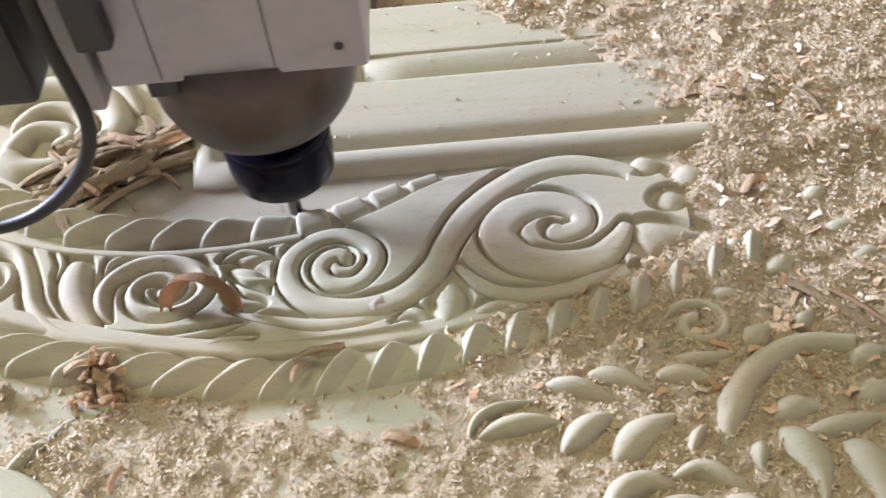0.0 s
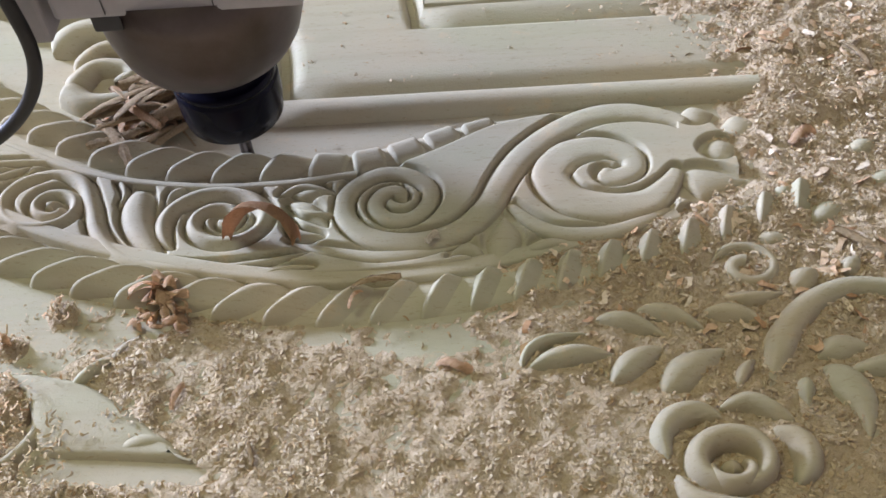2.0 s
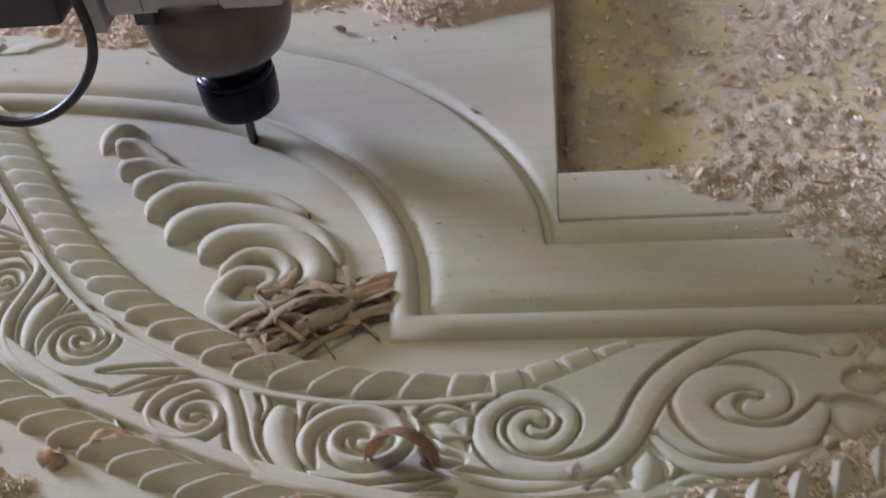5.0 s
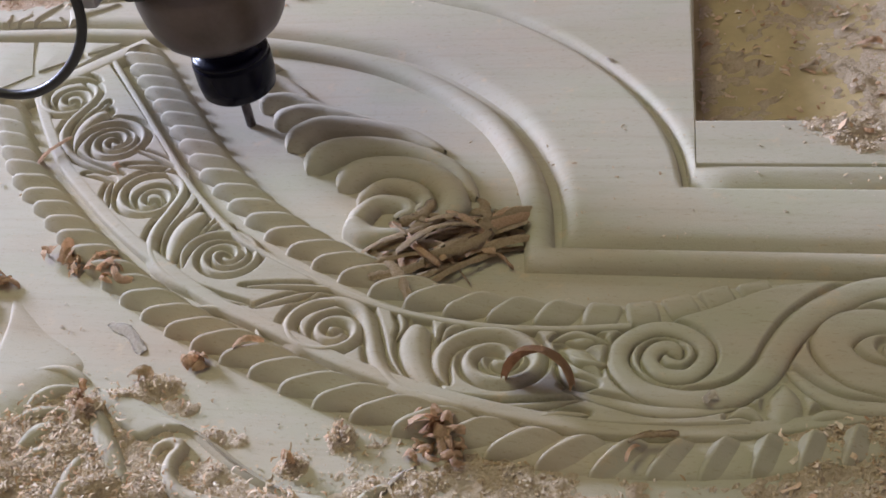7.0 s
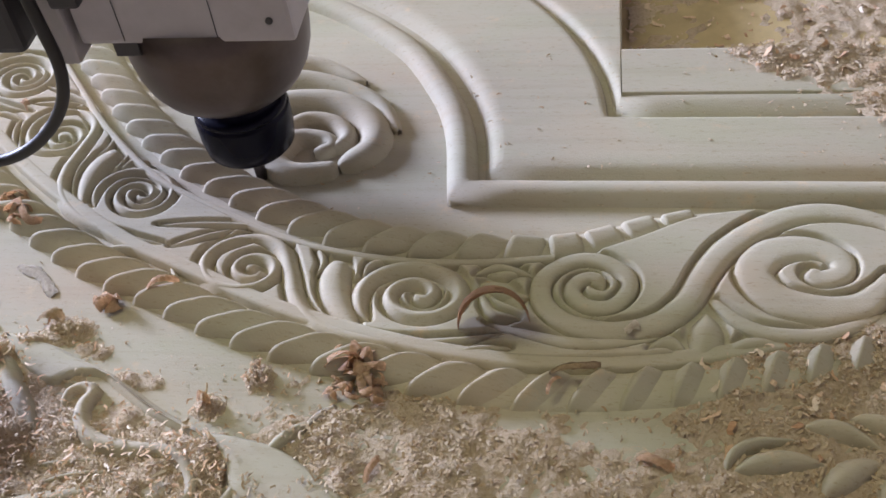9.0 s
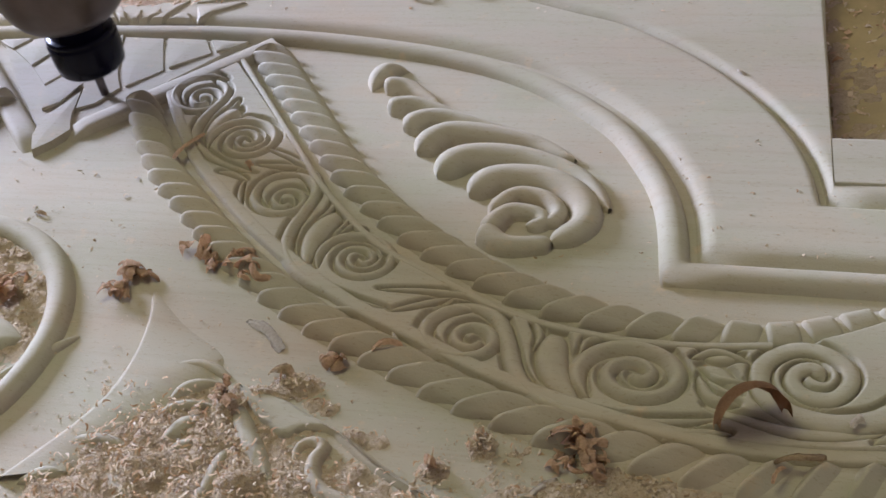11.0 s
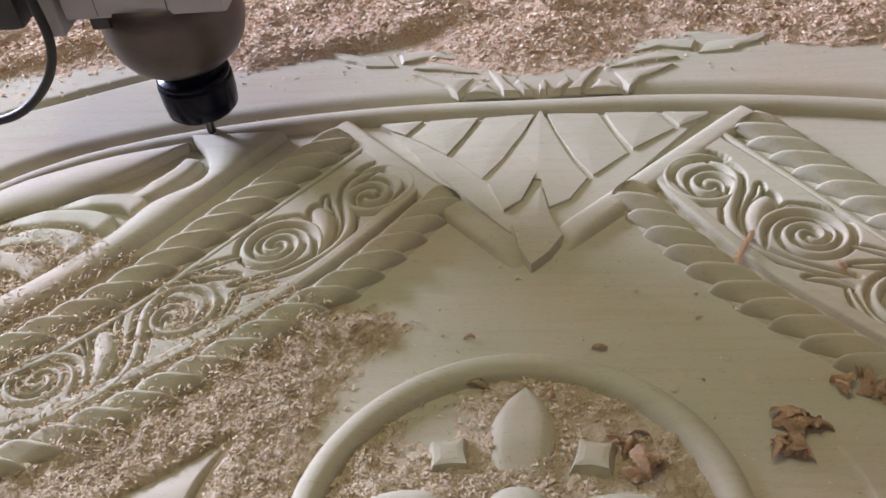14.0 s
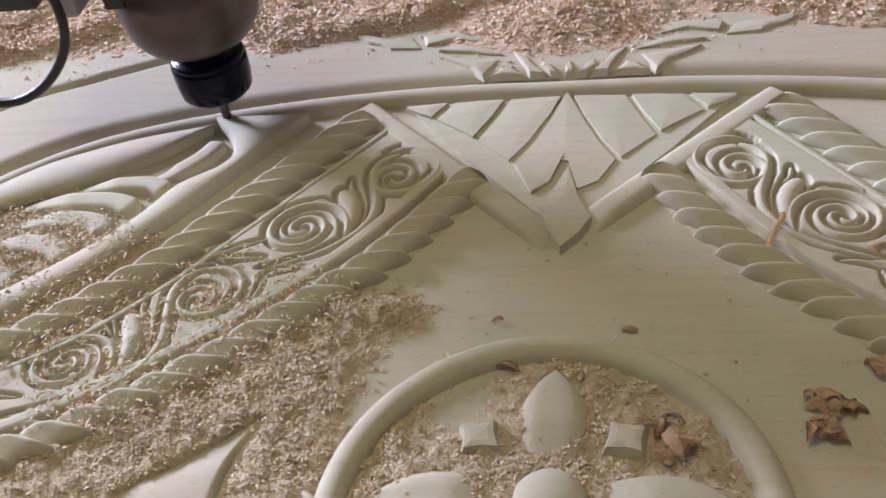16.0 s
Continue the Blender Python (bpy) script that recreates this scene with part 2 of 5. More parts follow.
slab_wall("wall_east", (1.95, -3.05, FLOOR_Z), (2.1, 2.3, 2.6), PLASTER)

BED_Z = -0.03
bed = new("router_table")
tagged(bed, "wooden router table bed strewn with sawdust and chips", "machine table")
bm = bmesh.new()
box(bm, (-1.3, -0.95, BED_Z - 0.03), (1.3, 0.95, BED_Z), 0.002)
part("spoilboard", bm, BED_BOARD, bed)
bm = bmesh.new()
box(bm, (-1.25, -0.9, BED_Z - 0.16), (1.25, 0.9, BED_Z - 0.03), 0.004)
part("frame", bm, GREY_PAINT, bed)
for lx in (-1.15, 1.15):
    for ly in (-0.8, 0.8):
        bm = bmesh.new()
        box(bm, (lx - 0.05, ly - 0.05, FLOOR_Z), (lx + 0.05, ly + 0.05, BED_Z - 0.16), 0.004)
        part("leg", bm, GREY_PAINT, bed)

# ---- the carved panel
SLAB_X, SLAB_Y, TOP_Y = 0.571, 0.0475, 0.62
panel = new("carved_panel")
tagged(panel, "pale wooden headboard panel with carved scrolls and rope borders", "carved panel")


def board():
    outline = [(-1.12, -0.8), (1.12, -0.8), (1.12, SLAB_Y), (SLAB_X, SLAB_Y), (SLAB_X, TOP_Y), (-SLAB_X, TOP_Y), (-SLAB_X, SLAB_Y), (-1.12, SLAB_Y)]
    bm = bmesh.new()
    low = [bm.verts.new((x, y, BED_Z + 0.001)) for x, y in outline]
    high = [bm.verts.new((x, y, 0)) for x, y in outline]
    bm.faces.new(high)
    bm.faces.new(low[::-1])
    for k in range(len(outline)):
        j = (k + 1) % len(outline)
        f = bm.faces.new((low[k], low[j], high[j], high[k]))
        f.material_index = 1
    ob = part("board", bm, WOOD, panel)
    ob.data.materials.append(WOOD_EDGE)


board()

# inner bead: an arch that breaks into straight shoulders
ARCH = [(0, 0.1705), (0.092, 0.170), (0.195, 0.160), (0.295, 0.139), (0.366, 0.109), (0.426, 0.061), (0.457, 0.014), (0.473, -0.028), (0.4805, -0.0835)]
OUTER = [(0, 0.262), (0.10, 0.262), (0.22, 0.256), (0.31, 0.233), (0.381, 0.204), (0.428, 0.183), (0.475, 0.147), (0.511, 0.108), (0.5395, 0.065), (0.5565, 0.023), (0.5635, -0.0195)]


def offset(path, d):
    return path + normals(path) * d


def full_arch(points, count):
    half = spline(points, count)
    return np.vstack([half[::-1] * [-1, 1], half[1:]])


def edge_sheet(name, inner, outer, z, drop, mat, soft_in, soft_out):
    """A raised flat between two lines with rounded shoulders on both sides."""
    u = [0, 0.12, 0.3, 0.6, 1]
    verts, faces = [], []
    cols = []
    n = len(inner)
    for i in range(n):
        a, b = inner[i], outer[i]
        length = max(np.hypot(*(b - a)), 1e-6)
        row = []
        for k in u:
            row.append((k * soft_in, -0.001 + (drop + 0.001) * math.sin(k * math.pi / 2) ** 0.8))
        for k in (0.5,):
            row.append((length * k, drop))
        for k in u[::-1]:
            row.append((length - k * soft_out, -0.001 + (drop + 0.001) * math.sin(k * math.pi / 2) ** 0.8))
        for d, h in row:
            d = min(d, length * 0.5) if d <= length * 0.5 or d < soft_in * 1.01 else max(d, length * 0.5)
            p = a + (b - a) * min(max(d / length, 0), 1)
            verts.append((p[0], p[1], z + h))
    m = 11
    for i in range(n - 1):
        for k in range(m - 1):
            a = i * m + k
            faces.append((a, a + 1, a + m + 1, a + m))
    return mesh_part(name, verts, faces, mat, panel)


def shouldered(points, level, start, count=90, far=1.11):
    """An arch that turns at both feet into level shoulders, and its cross directions, mitred at the two corners."""
    arch = full_arch(points, count)
    out = np.stack([np.linspace(start, far, 22)[1:], np.full(21, level)], 1)
    path = np.vstack([out[::-1] * [-1, 1], arch, out])
    nor = normals(path)
    nor[:21], nor[-21:] = (0, 1), (0, 1)
    arch_nor = normals(arch)
    nor[21:-21] = arch_nor
    for k, i in ((0, 21), (-1, len(path) - 22)):
        n1, n2 = arch_nor[k], np.array((0.0, 1.0))
        nor[i] = (n1 + n2) / (1 + n1 @ n2)
    return path, nor


def dense(path, count=3000):
    q = np.r_[0, np.cumsum(np.hypot(*np.diff(path, axis=0).T))]
    want = np.linspace(0, q[-1], count)
    return np.stack([np.interp(want, q, path[:, k]) for k in (0, 1)], 1)


def gap_to(points, path):
    line = dense(path)
    return np.concatenate([np.hypot(block[:, None, 0] - line[:, 0], block[:, None, 1] - line[:, 1]).min(1) for block in np.array_split(points, 12)])


def plate(name, inner, outer, high, soft_in, soft_out, label=""):
    """A raised flat between two lines whose edges fall away by the true distance to them."""
    f = np.array([0, 0.012, 0.03, 0.06, 0.09, 0.13, 0.17, 0.22, 0.35, 0.65, 0.80, 0.87, 0.92, 0.95, 0.98, 1.0])
    n, m = len(inner), len(f)
    grid = (inner[:, None] + (outer - inner)[:, None] * f[None, :, None]).reshape(-1, 2)
    fall = lambda k: np.sin(np.clip(k, 0, 1) * math.pi / 2) ** 0.85
    z = -0.001 + (high + 0.001) * fall(gap_to(grid, inner) / np.repeat(np.broadcast_to(soft_in, n), m)) * fall(gap_to(grid, outer) / soft_out)
    idx = np.arange(n * m).reshape(n, m)
    quads = np.stack([idx[:-1, :-1], idx[:-1, 1:], idx[1:, 1:], idx[1:, :-1]], -1).reshape(-1, 4)
    return mesh_part(name, np.c_[grid, z], [q[::-1] for q in quads.tolist()], WOOD, panel, label)


bead_path, bead_nor = shouldered(ARCH, -0.0835, 0.4805)
strip("arch_bead", bead_path, 0.0098, 0.0085, WOOD, panel, power=2.2, soft=0.6, label="rounded bead along the arch", nor=bead_nor)
GROOVE = [(0, 0.1825), (0.094, 0.182), (0.199, 0.1715), (0.301, 0.150), (0.377, 0.1205), (0.4395, 0.068), (0.4715, 0.018), (0.487, -0.026), (0.492, -0.0735)]
LIP = [(x * 1.006, y + 0.0015) for x, y in OUTER[:-1]] + [(0.5665, -0.0185)]
plate("arch_plate", shouldered(GROOVE, -0.0735, 0.492)[0], shouldered(OUTER, -0.0195, 0.5635)[0], 0.0065, 0.012, 0.0028)
lip_in = shouldered(LIP, -0.0185, 0.5665)[0]
lip_out = np.stack([np.clip(lip_in[:, 0] * 1.5, -SLAB_X, SLAB_X), np.where(np.abs(lip_in[:, 0]) > 0.38, np.interp(np.abs(lip_in[:, 0]), [0.38, 0.5, 0.5665], [0.5, 0.2, 0.0]), 0.5)], 1)
lip_out = np.where(np.abs(lip_in[:, :1]) > 0.5666, lip_in * [1, 0], lip_out)
plate("arch_lip", lip_in, lip_out, 0.0064, np.interp(np.abs(lip_in[:, 0]), [0.50, 0.56, 0.60], [0.004, 0.007, 0.016]), 0.0008)
for side in (1, -1):
    a = np.array(flip([(0.5708, 0.0012), (0.72, 0.0012), (0.9, 0.0012), (1.11, 0.0012)], side))
    b = np.array(flip([(0.5705, 0.0473), (0.7, 0.0473), (0.9, 0.0473), (1.11, 0.0473)], side))
    plate("shoulder_rim", a, b, 0.0064, 0.0007, 0.0007)

# ropes that border the scroll band
ROPE_UP = [(0.143, 0.142), (0.190, 0.080), (0.228, 0.030), (0.261, -0.011), (0.308, -0.055), (0.352, -0.085), (0.397, -0.109), (0.440, -0.1235), (0.484, -0.1285), (0.527, -0.1275), (0.548, -0.1235), (0.566, -0.1175), (0.586, -0.1100), (0.606, -0.1040), (0.630, -0.0985)]
ROPE_LOW = [(0.059, 0.073), (0.090, 0.025), (0.117, -0.011), (0.143, -0.036), (0.190, -0.080), (0.240, -0.119), (0.284, -0.146), (0.325, -0.165), (0.373, -0.187), (0.425, -0.204), (0.474, -0.215), (0.525, -0.221), (0.574, -0.2185), (0.618, -0.2115), (0.660, -0.202), (0.70, -0.191), (0.735, -0.178), (0.78, -0.16)]


def rope(points, side, half_of, high, pitch_of, shear_of, gap_of, blocks):
    """Overlapping twisted lobes; towards the outer end they turn into notched blocks or into single peaked lobes."""
    path = spline(points, 400)
    s = np.r_[0, np.cumsum(np.hypot(*np.diff(path, axis=0).T))]
    nor = normals(path)
    group = strip("rope_moulding", np.array(flip(path[::8], side)), np.interp(s[::8], s, [half_of(x) for x in path[:, 0]]) * 1.0, 0.0030, WOOD, panel, soft=0.5)
    at = 0.004
    while True:
        x_here = np.interp(at, s, path[:, 0])
        pitch, shear, gap, half = pitch_of(x_here), shear_of(x_here), gap_of(x_here), half_of(x_here)
        if at + pitch * 0.5 > s[-1]:
            break
        na, nu = 17, 15
        late = float(np.interp(x_here, [0.46, 0.55], [0.0, 1.0]))
        blunt, round_, taper_, swing = 4.0 - 1.0 * late, 0.62 * (1 - late) + 0.20 * late, 0.75 - 0.1 * late, 0.50 * (1 - late)
        verts, faces = [], []
        jit = random.uniform(-0.0005, 0.0005)
        for i in range(na):
            a = i / (na - 1)
            twisted = math.sin(a / 0.20 * math.pi / 2) ** 0.8 if a < 0.20 else 1 - ((a - 0.20) / 0.80) ** 1.1
            for k in range(nu):
                u = -1 + 2 * k / (nu - 1)
                w = u * half * (1.05 - 0.10 * late) * (1 - 0.14 * (2 * a - 0.5) ** 2 * (1 - late))
                along = at + pitch * gap * (a - 0.5) * (1 - round_ * abs(u) ** 3.0) + shear * (w + swing * half * u ** 3)
                px, py = np.interp(along, s, path[:, 0]), np.interp(along, s, path[:, 1])
                nx, ny = np.interp(along, s, nor[:, 0]), np.interp(along, s, nor[:, 1])
                if blocks:
                    ended = max(0.0, min(1.0, a / 0.10, (1 - a) / 0.14)) ** 0.6 * (0.93 + 0.07 * a)
                    lean_ = 0.80 + 0.20 * u
                else:
                    ridge = 0.30 + 0.22 * u
                    ended = max(0.0, min(a / ridge, (1 - a) / (1 - ridge))) ** 0.75
                    lean_ = 0.80 + 0.26 * u
                body = max(1 - abs(u) ** blunt, 0) ** taper_
                z = -0.001 + (high + jit + 0.001) * body * ((1 - late) * twisted + late * ended * lean_ * (0.72 if blocks else 1.0))
                verts.append((side * (px + nx * w), py + ny * w, z))
        for i in range(na - 1):
            for k in range(nu - 1):
                q = i * nu + k
                faces.append((q, q + 1, q + nu + 1, q + nu))
        mesh_part("rope_lobe", verts, faces, WOOD, group)
        at += pitch
    return group


for side in (1, -1):
    rope(ROPE_UP, side, lambda x: np.interp(x, [0.14, 0.26, 0.44, 0.53, 0.565, 0.59, 0.61, 0.63], [0.0165, 0.0135, 0.0112, 0.0105, 0.0092, 0.0085, 0.0050, 0.002]), 0.0118,
         lambda x: np.interp(x, [0.14, 0.3, 0.50, 0.54], [0.0195, 0.0212, 0.0225, 0.0212]), lambda x: np.interp(x, [0.14, 0.4, 0.48, 0.55], [1.05, 1.15, 0.8, -0.15]), lambda x: np.interp(x, [0.45, 0.54], [1.50, 0.96]), True)
    rope(ROPE_LOW, side, lambda x: np.interp(x, [0.06, 0.3, 0.45, 0.58, 0.72], [0.0135, 0.0125, 0.0120, 0.0122, 0.0115]), 0.0118,
         lambda x: np.interp(x, [0.06, 0.4, 0.55, 0.6], [0.0195, 0.0228, 0.0235, 0.0212]), lambda x: np.interp(x, [0.06, 0.42, 0.5, 0.6], [1.0, 1.1, 0.8, 0.35]), lambda x: np.interp(x, [0.45, 0.54], [1.50, 0.86]), False)

# scroll band between the ropes
for side in (1, -1):
    low_edge = spline([(0.078, 0.087), (0.105, 0.046), (0.134, 0.006), (0.165, -0.026), (0.208, -0.066), (0.256, -0.103), (0.296, -0.129), (0.338, -0.149), (0.384, -0.171), (0.43, -0.187), (0.478, -0.199), (0.53, -0.205), (0.59, -0.201), (0.66, -0.185), (0.70, -0.173)], 80)
    band = strip("scroll_band", np.array(flip(low_edge, side)), 0.0052, np.interp(low_edge[:, 0], [0.46, 0.58, 0.66], [0.0062, 0.0042, 0.0030]), WOOD, panel, power=6, soft=0.45)
    top_edge = spline([(0.125, 0.128), (0.172, 0.067), (0.212, 0.015), (0.245, -0.027), (0.292, -0.073), (0.340, -0.102), (0.390, -0.1265), (0.44, -0.1385), (0.49, -0.141), (0.535, -0.1365)], 60)
    strip("edge_fillet", np.array(flip(top_edge, side)), 0.0030, 0.0062, WOOD, band, power=4, soft=0.5)

    def curl(eye, mid, rx, ry, turn, start, turns, sense, wide=0.52, high=0.0070, end=0.05):
        """An oval spiral strand that winds inwards from round mid to the eye."""
        th = np.linspace(0, 1, int(48 * turns))
        r = end + (1 - end) * (1 - th)
        ang = radians(start) + sense * th * turns * 2 * math.pi
        ex, ey = r * rx * np.cos(ang), r * ry * np.sin(ang)
        c, s_ = math.cos(radians(turn)), math.sin(radians(turn))
        pts = np.stack([mid[0] + (eye[0] - mid[0]) * th + c * ex - s_ * ey, mid[1] + (eye[1] - mid[1]) * th + s_ * ex + c * ey], 1)
        w = (rx + ry) / 2 / turns * wide * (0.66 + 0.34 * (1 - th))
        w[-4:] *= [0.98, 0.92, 0.75, 0.35]
        w[:6] *= [0.15, 0.45, 0.65, 0.8, 0.9, 0.96]
        strip("scroll", np.array(flip(pts, side)), w, np.minimum(high, w * 1.0 + 0.0014), WOOD, band, soft=0.80, power=1.5, across=13)

    # three pairs of counter-turned spirals, an S stem and a bud between them
    pairs = [((0.1124, 0.0725), (0.1675, 0.026), (0.0285, 0.0235), (0.0275, 0.0240)), ((0.2200, -0.0405), (0.2880, -0.0885), (0.0240, 0.0205), (0.0260, 0.0215)), ((0.3735, -0.1505), (0.4655, -0.1630), (0.0245, 0.0190), (0.0290, 0.0222))]
    for a, b, size_a, size_b in pairs:
        ux, uy = b[0] - a[0], b[1] - a[1]
        lean = math.degrees(math.atan2(uy, ux))
        high_of = 1.0 if lean > -20 else 1.12

        def loc(x, y, a=a, ux=ux, uy=uy, k=high_of):
            return (a[0] + ux * x - uy * y * k, a[1] + uy * x + ux * y * k)

        curl(a, loc(-0.11, 0.045), *[v * 1.10 for v in size_a], lean * 0.6, 80, 1.85, 1, 0.50 if lean > -20 else 0.40)
        curl(b, loc(0.985, -0.015), *[v * 1.12 for v in size_b], lean * 0.6, 230, 2.0, -1, 0.50 if lean > -20 else 0.40)
        span = math.hypot(ux, uy) / 0.0925
        for name, pts, half, hi, fat in [
                ("stem", [(-0.268, 0.262), (-0.067, 0.285), (0.094, 0.215), (0.209, 0.032), (0.316, -0.161), (0.488, -0.305), (0.746, -0.365), (1.044, -0.349), (1.331, -0.269), (1.559, -0.181)], 0.0060, 0.0068, 0.36),
                ("bud", [(0.462, 0.175), (0.489, -0.011), (0.580, -0.161), (0.729, -0.299)], 0.0100, 0.0074, 0.30),
                ("blade", [(-0.781, 0.288), (-0.435, 0.345), (-0.114, 0.365), (0.079, 0.290)], 0.0026, 0.0062, 0.5), ("blade", [(-0.624, 0.125), (-0.460, 0.215), (-0.270, 0.335)], 0.0030, 0.0060, 0.5),
                ("blade", [(1.335, 0.078), (1.433, -0.067), (1.600, -0.085)], 0.0042, 0.0062, 0.5), ("blade", [(1.228, -0.425), (1.394, -0.335), (1.594, -0.290)], 0.0034, 0.0060, 0.5), ("blade", [(1.270, 0.190), (1.406, 0.270), (1.600, 0.240)], 0.0036, 0.0060, 0.5),
                ("blade", [(1.390, 0.110), (1.470, 0.075), (1.620, 0.080)], 0.0034, 0.0060, 0.5), ("spur", [(0.300, 0.260), (0.372, 0.150), (0.362, 0.041)], 0.0030, 0.0058, 0.35), ("spur", [(0.760, 0.230), (0.655, 0.170), (0.640, 0.060)], 0.0028, 0.0058, 0.35), ("spur", [(-0.55, -0.02), (-0.42, -0.15), (-0.24, -0.25)], 0.0026, 0.0055, 0.5)]:
            if (a[0] < 0.15 and pts[0][0] < -0.5) or (lean < -20 and pts[0][0] > 1.25):
                continue
            path = spline([loc(*q) for q in pts], 60 if name == "stem" else 32)
            w = half * span ** 0.7 * swell(len(path), fat, 0.55) + 0.0003
            strip(name, np.array(flip(path, side)), w, hi * (w / w.max()) ** 0.45, WOOD, band, soft=0.68, power=1.9 if name != "bud" else 2.4, across=11)
    # the large end scroll: one strand in an S, and the dish-like curl beside it
    def strand(points, halves, count, high=0.0058, soft=0.36, power=3.0, name="scroll"):
        path = spline(points, count)
        w = np.interp(np.linspace(0, 1, count), np.linspace(0, 1, len(halves)), halves)
        w[0] *= 0.2
        w[1] *= 0.75
        w[-3:] *= [0.92, 0.7, 0.25]
        strip(name, np.array(flip(path, side)), w, np.minimum(high, w * 0.9 + 0.001), WOOD, band, soft=soft, power=power, across=13)

    strand([(0.715, -0.113), (0.7045, -0.1055), (0.6839, -0.0995), (0.6636, -0.1011), (0.6429, -0.1113), (0.6237, -0.128), (0.6125, -0.1454), (0.6031, -0.1642), (0.5871, -0.1793), (0.5644, -0.1847), (0.5414, -0.1789), (0.5298, -0.165), (0.5307, -0.1497), (0.5427, -0.1386), (0.5576, -0.1368), (0.5711, -0.1445), (0.5741, -0.1565), (0.5655, -0.1682), (0.5525, -0.1684), (0.5451, -0.1603), (0.5481, -0.1519), (0.5560, -0.1495), (0.5610, -0.1560)],
           [0.005, 0.008, 0.0085, 0.0085, 0.008, 0.0072, 0.0066, 0.0058, 0.0054, 0.0052, 0.0050], 200)
    strand([(0.7050, -0.1430), (0.697, -0.1553), (0.6861, -0.1650), (0.6676, -0.1676), (0.6471, -0.1613), (0.6372, -0.1449), (0.6464, -0.1300), (0.6654, -0.1256), (0.6801, -0.1323), (0.6811, -0.1427), (0.6704, -0.1476), (0.6629, -0.1428)],
           [0.004, 0.0085, 0.0100, 0.0110, 0.0112, 0.0108, 0.0085, 0.0068, 0.0062], 130, 0.0056, 0.30, 3.6)
    strand([(0.6139, -0.1612), (0.6325, -0.1803), (0.6548, -0.1850), (0.6749, -0.1812), (0.6983, -0.1690)], [0.0030, 0.0048, 0.0052, 0.0048, 0.002], 50, name="blade")
    strand([(0.5000, -0.1800), (0.5218, -0.1868), (0.5475, -0.1925), (0.5743, -0.1905), (0.5900, -0.1860)], [0.0015, 0.0034, 0.0042, 0.0038, 0.001], 50, name="blade")
    leaf(*flip([(0.6116, -0.1680), (0.6110, -0.1860), (0.6049, -0.2025)], side), 0.0105, band, 0.0062, 0.5, "diamond_leaf", soft=0.9)
    leaf(*flip([(0.5820, -0.1955), (0.5935, -0.1900), (0.6020, -0.2010)], side), 0.0045, band, 0.0054, 0.5, "blade")
    leaf(*flip([(0.6200, -0.1960), (0.6330, -0.1895), (0.6520, -0.1900)], side), 0.0050, band, 0.0054, 0.45, "blade")
    leaf(*flip([(0.496, -0.153), (0.511, -0.160), (0.521, -0.172)], side), 0.0062, band, 0.0056, 0.45, "blade")
    leaf(*flip([(0.497, -0.1465), (0.510, -0.1475), (0.521, -0.1440)], side), 0.0042, band, 0.0050, 0.5, "blade")
    leaf(*flip([(0.706, -0.156), (0.718, -0.153), (0.740, -0.152)], side), 0.0125, band, 0.0046, 0.35, "tip_leaf", soft=0.45)
    for q in ((0.719, -0.104), (0.741, -0.113), (0.728, -0.130)):
        leaf(*flip([(q[0] - 0.010, q[1]), q, (q[0] + 0.011, q[1] + 0.003)], side), 0.0085, band, 0.0042, 0.5, "bead", soft=0.4)

    # the ground of the band swells between the strands and dips along their edges
    count_s, count_w = 820, 100
    upper = spline([(0.118, 0.133), (0.172, 0.067), (0.212, 0.015), (0.245, -0.027), (0.292, -0.073), (0.340, -0.102), (0.390, -0.1265), (0.44, -0.1385), (0.49, -0.141), (0.535, -0.1365), (0.575, -0.120), (0.612, -0.101), (0.655, -0.0945), (0.70, -0.096), (0.735, -0.118)], count_s)
    lower = spline([(0.074, 0.089), (0.105, 0.046), (0.134, 0.006), (0.165, -0.026), (0.208, -0.066), (0.256, -0.103), (0.296, -0.129), (0.338, -0.149), (0.384, -0.171), (0.43, -0.187), (0.478, -0.199), (0.53, -0.205), (0.59, -0.201), (0.66, -0.185), (0.70, -0.173), (0.735, -0.155)], count_s)
    mixw = np.linspace(0, 1, count_w)[None, :, None]
    grid = (upper[:, None] * (1 - mixw) + lower[:, None] * mixw).reshape(-1, 2)
    far = np.full(len(grid), 1.0)
    for path, half in STRANDS[band.name]:
        path = np.array(flip(path, side))
        near = np.where((np.abs(grid[:, 0] - path[:, 0].mean()) < np.ptp(path[:, 0]) / 2 + 0.02) & (np.abs(grid[:, 1] - path[:, 1].mean()) < np.ptp(path[:, 1]) / 2 + 0.03))[0]
        if len(near):
            gap_ = np.hypot(grid[near, 0][:, None] - path[:, 0], grid[near, 1][:, None] - path[:, 1]) - half
            far[near] = np.minimum(far[near], gap_.min(1))
    lift = np.clip(far / 0.0022, 0, 1)
    z = 0.0010 + 0.0048 * np.sin(lift * math.pi / 2) ** 0.9
    edge_fade = np.minimum(np.arange(count_w), np.arange(count_w)[::-1])[None, :] / 4.0
    z = (np.clip(edge_fade, 0, 1) * (z.reshape(count_s, count_w) + 0.0006) - 0.0006).ravel()
    idx = np.arange(count_s * count_w).reshape(count_s, count_w)
    quads = np.stack([idx[:-1, :-1], idx[1:, :-1], idx[1:, 1:], idx[:-1, 1:]], -1).reshape(-1, 4)
    me = bpy.data.meshes.new("band_ground")
    me.from_pydata(np.c_[grid[:, 0] * side, grid[:, 1], z].tolist(), [], (quads if side < 0 else quads[:, ::-1]).tolist())
    me.polygons.foreach_set("use_smooth", [True] * len(me.polygons))
    me.materials.append(WOOD)
